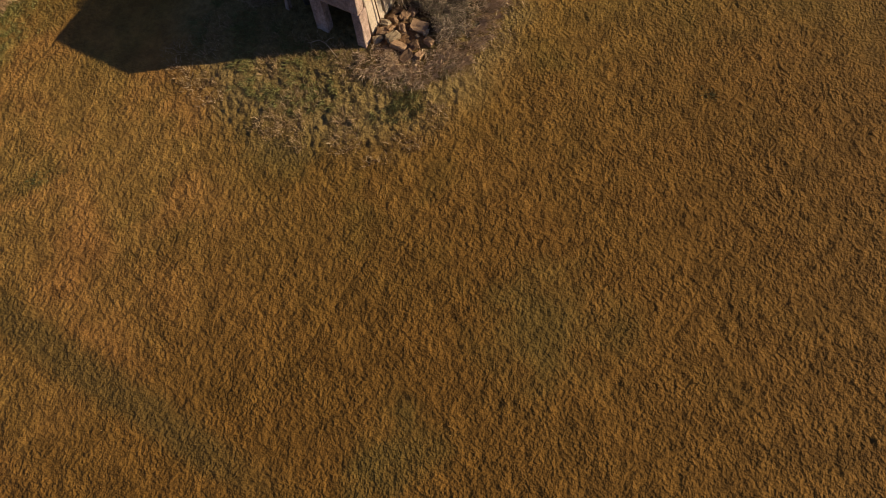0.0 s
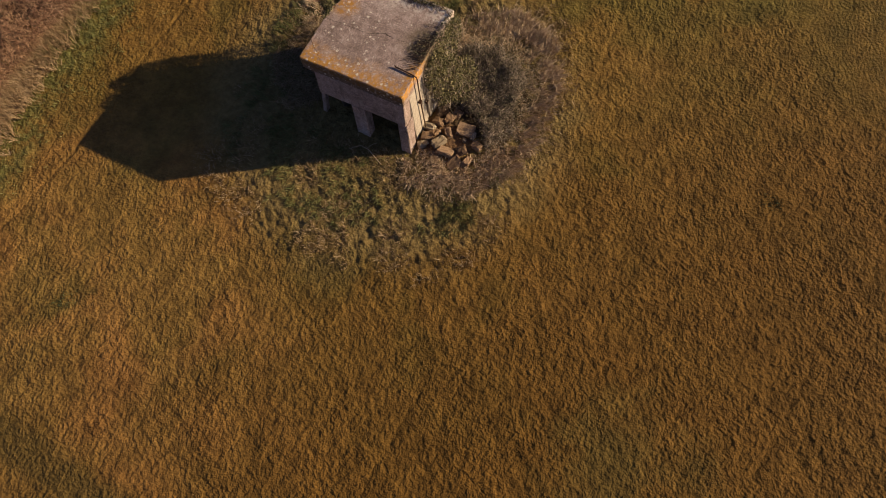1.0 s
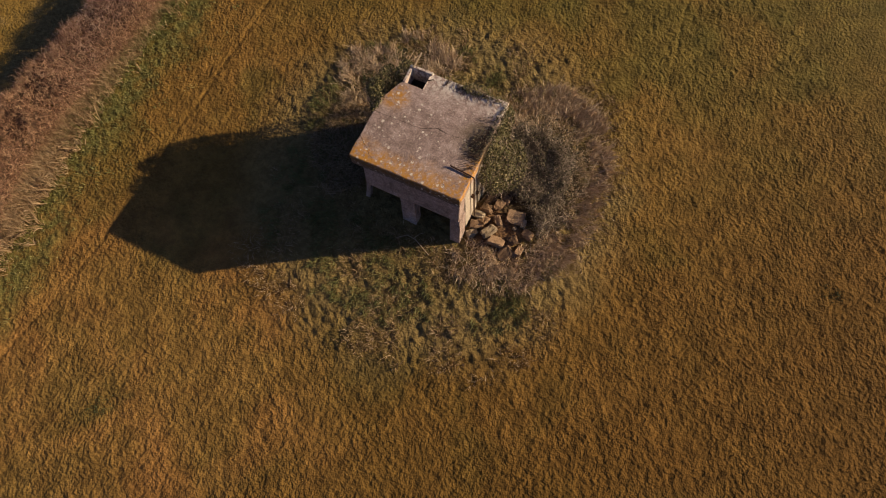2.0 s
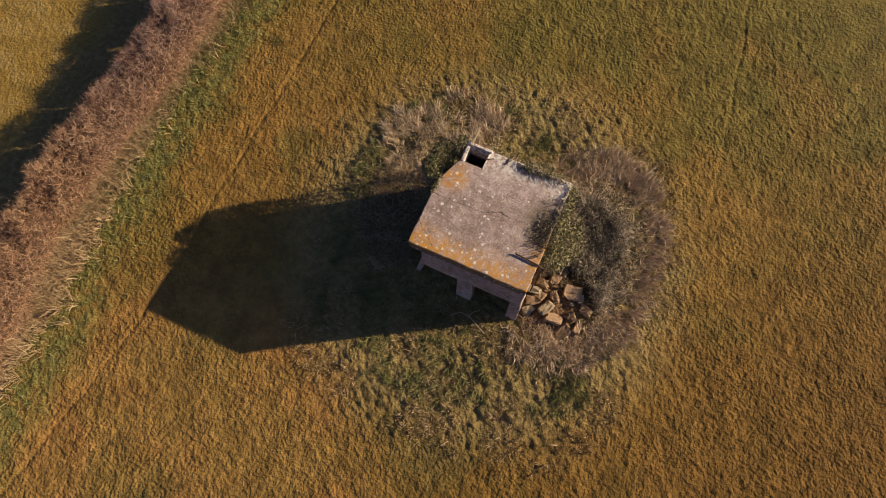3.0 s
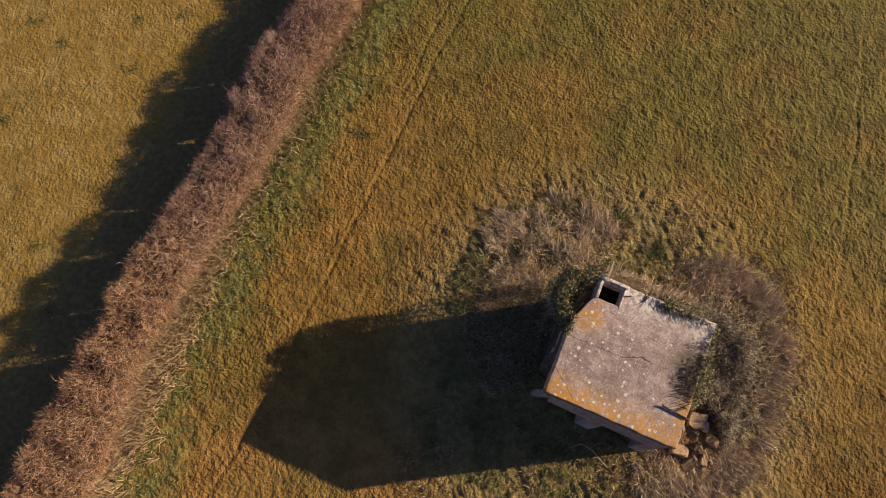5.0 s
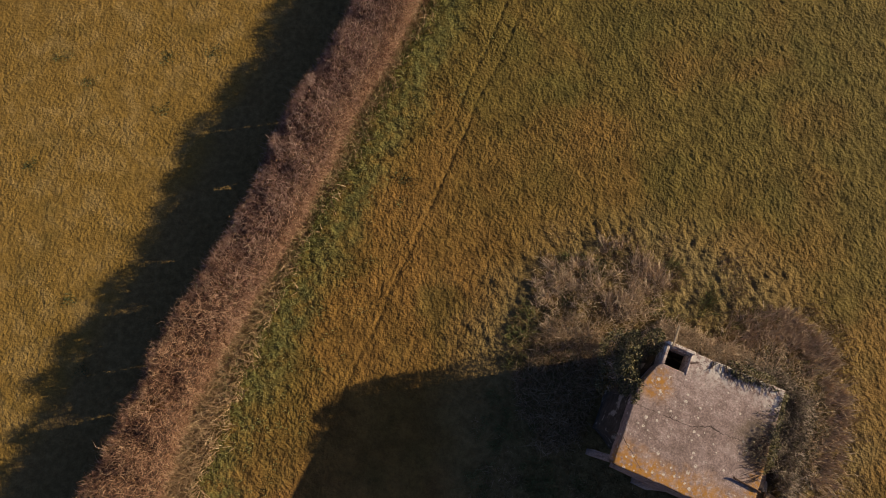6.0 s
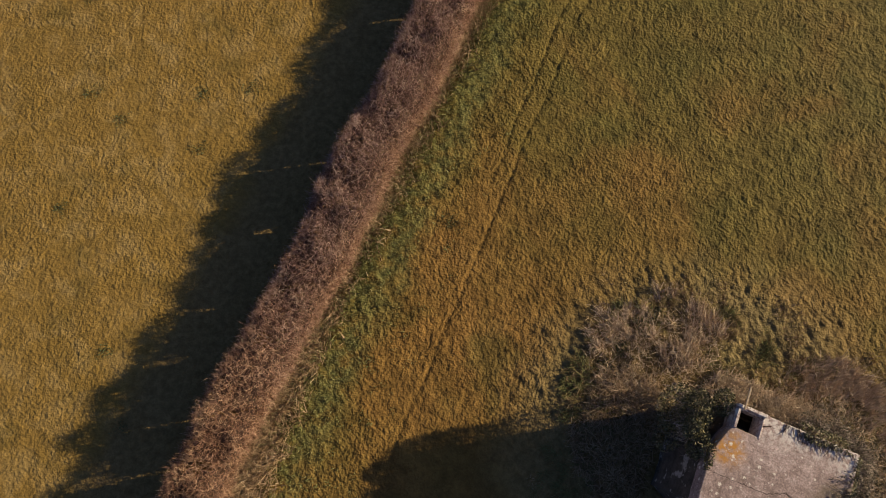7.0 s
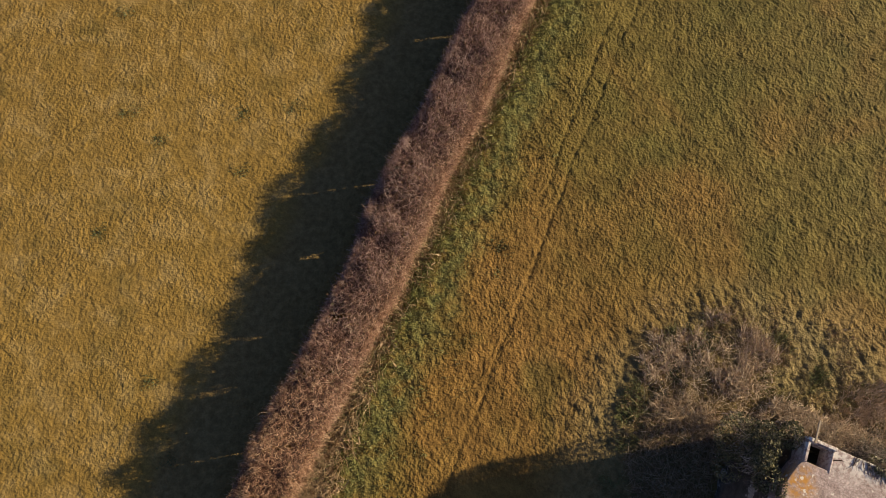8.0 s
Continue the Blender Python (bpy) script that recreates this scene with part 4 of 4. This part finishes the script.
def build_ivy():
    clumps = [blob(2200, (3.36, 1.62, 2.12), (0.24, 0.58, 0.70)), blob(1500, (3.34, 2.40, 2.08), (0.22, 0.58, 0.70)), blob(2400, (3.58, 1.85, 1.5), (0.42, 0.72, 0.85)), blob(700, (3.30, 2.92, 2.2), (0.20, 0.34, 0.62)), blob(1300, (3.27, 2.25, 2.58), (0.10, 0.92, 0.31)), blob(900, (3.85, 2.3, 0.85), (0.40, 0.7, 0.5)),
              blob(1200, (3.65, 2.6, 0.7), (0.45, 0.7, 0.7))]
    p = clear_of_box(np.concatenate(clumps))
    x, y = box_xy(3.5, 2.1)
    leafy("ivy", to_world(p), rng.uniform(0.018, 0.042, len(p)), (x, y), "dark green ivy climbing the sunny wall onto the roof", "ivy", M_IVY, 900)
    p = clear_of_box(np.concatenate([blob(90, (3.08, 1.80, 2.885), (0.30, 0.44, 0.02)), blob(260, (3.19, 2.40, 2.885), (0.09, 0.66, 0.03)), blob(150, (2.90, 1.50, 2.88), (0.34, 0.20, 0.02)),
                                     blob(120, (2.95, 2.1, 2.88), (0.28, 0.6, 0.02)), blob(150, (3.14, 1.62, 2.89), (0.22, 0.50, 0.035)), blob(140, (3.20, 2.45, 2.89), (0.12, 0.60, 0.03))]))
    x, y = box_xy(3.2, 2.0)
    leafy("ivy", to_world(p), rng.uniform(0.014, 0.032, len(p)), (x, y), "brown withered ivy creeping over the roof's edge", "ivy", M_BRAMLEAF, 60)
    p = clear_of_box(np.concatenate([blob(420, (2.25, 3.24, 2.70), (0.45, 0.16, 0.20)), blob(260, (2.15, 3.03, 2.885), (0.36, 0.12, 0.03)), blob(600, (2.9, 3.30, 2.2), (0.45, 0.18, 0.42)), blob(160, (2.7, 3.04, 2.885), (0.36, 0.08, 0.03))]))
    x, y = box_xy(2.5, 3.3)
    leafy("ivy", to_world(p), rng.uniform(0.016, 0.036, len(p)), (x, y), "thin grey-green ivy over the roof's back edge", "ivy", M_IVY, 400)
    p = clear_of_box(np.concatenate([blob(2600, (-0.30, 2.62, 2.20), (0.34, 0.62, 0.66)), blob(2000, (-0.30, 2.75, 1.1), (0.45, 0.65, 0.9)), blob(900, (0.10, 3.05, 2.55), (0.24, 0.36, 0.34)),
                                     blob(900, (-0.16, 1.95, 2.45), (0.22, 0.40, 0.48)), blob(1500, (-0.42, 2.24, 2.58), (0.22, 0.32, 0.30)), blob(350, (0.02, 1.72, 2.84), (0.10, 0.34, 0.12)),
                                     blob(600, (-0.28, 1.95, 1.0), (0.25, 0.4, 0.8))]))
    x, y = box_xy(-0.2, 2.5)
    leafy("shrub", to_world(p), rng.uniform(0.018, 0.040, len(p)), (x, y), "dark green shrub against the pillbox's shaded corner", "shrub", M_IVY, 700)


def build_vines():
    """Bare brown runners that creep from the ivy over the roof, one bundle a side."""
    for n, edge, reach, label in ((210, "right", 0.62, "bare brown ivy runners fanned over the roof's sunny edge"), (130, "back", 0.42, "bare brown ivy runners over the roof's back edge")):
        along = np.clip(rng.normal(1.62, 0.34, n), 0.95, 2.6) if edge == "right" else np.clip(rng.normal(2.15, 0.38, n), 1.45, 3.1)
        run = rng.uniform(0.10, 1.0, n) ** 1.4 * reach
        fan = rng.normal(0, 0.45, n)
        if edge == "right":
            a = np.stack((np.full(n, 3.19) + rng.uniform(-0.12, 0.02, n), along, np.full(n, 2.872)), 1)
            b = a + np.stack((-run, fan * run - 0.25 * run, rng.uniform(0.0, 0.015, n)), 1)
        else:
            a = np.stack((along, np.full(n, 3.10) + rng.uniform(-0.06, 0.03, n), np.full(n, 2.872)), 1)
            b = a + np.stack((fan * run, -run, rng.uniform(0.0, 0.015, n)), 1)
        mid = (a + b) / 2 + np.stack((rng.normal(0, 0.03, n), rng.normal(0, 0.03, n), rng.uniform(0.003, 0.02, n)), 1)
        x, y = box_xy(*((3.1, 1.7) if edge == "right" else (2.2, 3.05)))
        base = new("ivy_runners")
        base.location = (float(x), float(y), 2.86)
        tagged(base, label, "ivy")
        shift = np.array(base.location)
        under(bulk("stem_tangle", *twig_arrays(to_world(a) - shift, to_world(mid) - shift, to_world(b) - shift, rng.uniform(0.004, 0.008, n)), M_RUNNER), base)


M_RUNNER = plant_material("ivy_runners", ((0.1, (0.050, 0.034, 0.026)), (0.6, (0.105, 0.070, 0.050)), (0.95, (0.20, 0.14, 0.10))), 3.0)
build_ivy()
build_vines()


def thicket(name, u, v, tall, label, leaves, material):
    """A low tangle of arching stems over the places given, in the pillbox's own axes."""
    x, y = box_xy(u, v)
    n = len(x)
    base = new(name)
    base.location = (float(np.mean(x)), float(np.mean(y)), 0)
    tagged(base, label, "bramble")
    shift = np.array(base.location)
    root = np.stack((x, y, lie(x, y) + rng.uniform(-0.02, 0.65, n) * tall), 1)
    a = rng.uniform(0, 2 * np.pi, n)
    run = rng.uniform(0.12, 0.38, n)
    tip = root + np.stack((np.cos(a) * run, np.sin(a) * run, tall * rng.uniform(-0.3, 0.45, n)), 1)
    tip[:, 2] = np.maximum(tip[:, 2], lie(tip[:, 0], tip[:, 1]) + 0.02)
    mid = (root + tip) / 2 + np.stack((rng.normal(0, 0.05, n), rng.normal(0, 0.05, n), tall * rng.uniform(0.05, 0.5, n)), 1)
    under(bulk("stem_tangle", *twig_arrays(root - shift, mid - shift, tip - shift, rng.uniform(0.004, 0.0095, n)), material), base)
    k = rng.integers(0, n, leaves)
    at = mid[k] + rng.normal(0, 0.07, (leaves, 3))
    at[:, 2] = np.maximum(at[:, 2], lie(at[:, 0], at[:, 1]) + 0.01)
    under(bulk("foliage", *leaf_arrays(at - shift, rng.uniform(0.014, 0.034, leaves), 0.7), M_BRAMLEAF), base)


def build_brambles():
    u, v = rng.uniform(3.2, 6.6, 60000), rng.uniform(-0.9, 5.2, 60000)
    edge = np.hypot((u - 4.3) / 1.80, (v - 2.4) / 2.70) + 0.30 * (vnoise(u, v, 0.8, 41) - 0.5)
    rubble = np.hypot((u - 4.15) / 1.2, (v - 0.40) / 1.45) < 1.0
    keep = (edge < 1.0) & ~rubble & ~((u < 3.3) & (v < 3.2))
    u, v, edge = u[keep], v[keep], edge[keep]
    mound = 0.55 * vnoise(u, v, 0.62, 42) + 0.45 * vnoise(0.8 * u + 0.6 * v, 0.8 * v - 0.6 * u, 0.34, 47)
    pit = np.exp(-(((u - 4.45) / 0.22) ** 2 + ((v - 2.6) / 0.34) ** 2)) + np.exp(-(((u - 5.0) / 0.22) ** 2 + ((v - 2.3) / 0.28) ** 2))
    tall = 0.06 + 0.46 * sstep(1.02, 0.62, edge) * (0.22 + 0.78 * sstep(0.28, 0.74, mound)) * (1 - 0.8 * np.minimum(pit, 1))
    thin = rng.random(len(u)) < 0.15 + 0.60 * sstep(0.30, 0.55, mound)
    u, v, edge, tall = u[thin], v[thin], edge[thin], tall[thin]
    heart = edge + 0.25 * (vnoise(u, v, 0.5, 46) - 0.5) < 0.82
    lone = heart | (rng.random(len(u)) < 0.14)
    u, v, edge, tall, heart = u[lone], v[lone], edge[lone], tall[lone], heart[lone]
    thicket("bramble_thicket", u[heart], v[heart], tall[heart], "dark grey-brown tangle of bare bramble beside the pillbox", 10000, M_BRAMBLE)
    thicket("bramble_patch", u[~heart], v[~heart], tall[~heart] + 0.04, "pale dead stalks round the bramble thicket", 1500, M_PALESTRAW)
    u, v = rng.uniform(-2.8, 1.6, 6500), rng.uniform(2.2, 6.0, 6500)
    edge = np.hypot((u + 0.75) / 1.65, (v - 4.10) / 1.45) + 0.55 * (vnoise(u, v, 0.6, 43) - 0.5)
    keep = (edge < 1.0) & (rng.random(len(u)) < 0.15 + 0.85 * sstep(0.32, 0.55, vnoise(u, v, 0.36, 48)))
    u, v, edge = u[keep], v[keep], edge[keep]
    thicket("bramble_patch", u, v, 0.05 + 0.22 * sstep(1.0, 0.3, edge) * vnoise(u, v, 0.5, 49), "low grey patch of dead bramble behind the pillbox", 700, M_PALESTRAW)
    u, v = rng.uniform(0.6, 4.2, 7000), rng.uniform(3.15, 4.3, 7000)
    keep = vnoise(u, v, 0.5, 44) > 0.4
    u, v = u[keep], v[keep]
    thicket("bramble_patch", u, v, np.full(len(u), 0.22), "tan dead bramble and stalks along the pillbox's back", 800, M_PALESTRAW)

    u, v = rng.uniform(-2.6, -0.2, 4200), rng.uniform(-0.4, 3.4, 4200)
    edge = np.hypot((u + 1.1) / 1.25, (v - 1.5) / 1.9) + 0.4 * (vnoise(u, v, 0.6, 45) - 0.5)
    u, v = u[edge < 1.0], v[edge < 1.0]
    thicket("bramble_patch", u, v, np.full(len(u), 0.18), "grey dead bramble in the pillbox's shade", 900, M_STRAW)


build_brambles()


# ---------------------------------------------------------------- rubble heap
def rubble_block(x, y, z, size, turn, tilt, roll, pale):
    bm = bmesh.new()
    bmesh.ops.create_cube(bm, size=1.0)
    for q in bm.verts:
        q.co = Vector([q.co[i] * size[i] * random.uniform(0.74, 1.12) for i in range(3)])
    bmesh.ops.bevel(bm, geom=bm.edges[:], offset=min(size) * 0.12, segments=1, affect="EDGES")
    bmesh.ops.subdivide_edges(bm, edges=[e for e in bm.edges if e.calc_length() > 0.1], cuts=2, use_grid_fill=True)
    for q in bm.verts:
        q.co += Vector([random.uniform(-0.02, 0.02) for _ in range(3)])
    for _ in range(1):
        chip = Vector([random.choice((-1, 1)) * size[i] * random.uniform(0.38, 0.50) for i in range(3)])
        for q in bm.verts:
            if (q.co - chip).length < min(size) * 0.6:
                q.co -= chip * random.uniform(0.18, 0.32)
    bmesh.ops.recalc_face_normals(bm, faces=bm.faces[:])
    me = bpy.data.meshes.new("rubble_block")
    bm.to_mesh(me)
    bm.free()
    me.materials.append(M_PALE if pale else M_BROWN)
    ob = new("rubble_block", me)
    ob.matrix_world = pose(x, y, z, tilt, roll, turn)
    return tagged(ob, "pale broken concrete block in the rubble heap" if pale else "brown weathered broken block in the rubble heap", "rubble",
                  group="rubble heap blocks")


HEAP = [(-3.48, 15.05, 0.46, 0.24, 0.18, -28, 1), (-3.68, 14.50, 0.36, 0.22, 0.18, 22, 1), (-3.21, 15.23, 0.40, 0.28, 0.20, -28, 0),
        (-2.85, 15.32, 0.36, 0.28, 0.20, 55, 0), (-3.06, 15.60, 0.46, 0.30, 0.20, 20, 0), (-2.61, 15.51, 0.30, 0.26, 0.20, -40, 0),
        (-3.21, 14.49, 0.50, 0.28, 0.20, 35, 1), (-3.01, 14.20, 0.50, 0.30, 0.22, -18, 0), (-2.39, 14.92, 0.58, 0.42, 0.10, -12, 0),
        (-2.55, 14.20, 0.36, 0.32, 0.20, 12, 0), (-2.76, 13.86, 0.46, 0.34, 0.18, 28, 0), (-2.05, 14.37, 0.36, 0.26, 0.18, -35, 0),
        (-2.36, 13.90, 0.34, 0.24, 0.16, 60, 0), (-2.90, 14.82, 0.22, 0.38, 0.18, 10, 0), (-2.42, 14.60, 0.15, 0.10, 0.09, 30, 1),
        (-3.55, 14.76, 0.40, 0.26, 0.20, -5, 0), (-3.30, 14.85, 0.30, 0.24, 0.18, 40, 0), (-2.15, 14.72, 0.30, 0.14, 0.12, 75, 1)]
for i, (hx, hy, a, b, c, turn, pale) in enumerate(HEAP):
    middle = math.hypot(hx + 3.1, hy - 14.9)
    rise = max(0.0, 0.16 - 0.13 * middle) + (0.06 if i in (0, 6, 8) else 0.0)
    rubble_block(hx, hy, 0.12 + c / 2 + rise, (a, b, c), turn, random.uniform(-24, 24), random.uniform(-20, 20), pale)
for _ in range(16):
    hx, hy = random.gauss(-3.0, 0.45), random.gauss(14.75, 0.5)
    u, v = box_uv(hx, hy)
    if u < 3.45:
        continue
    rubble_block(hx, hy, 0.10, (random.uniform(0.12, 0.28), random.uniform(0.1, 0.2), random.uniform(0.1, 0.18)), random.uniform(0, 180),
                 random.uniform(-20, 20), random.uniform(-20, 20), random.random() < 0.2)


def build_dead_branch():
    """A bleached dead branch in the long grass before the piers."""
    base = new("dead_branch")
    base.location = (-5.5, 14.5, float(lie(np.array([-5.5]), np.array([14.5]))[0]))
    tagged(base, "bleached dead branch lying in the long grass", "branch")
    part("limb", tube([(-0.45, -0.05, 0.06), (-0.1, 0.02, 0.10), (0.15, -0.15, 0.13), (0.40, -0.48, 0.10), (0.52, -0.62, 0.05)], 0.012, 6), M_WOOD, base)
    part("side_limb", tube([(0.10, -0.10, 0.12), (0.28, 0.0, 0.18), (0.42, 0.02, 0.20)], 0.007, 5), M_WOOD, base)


build_dead_branch()
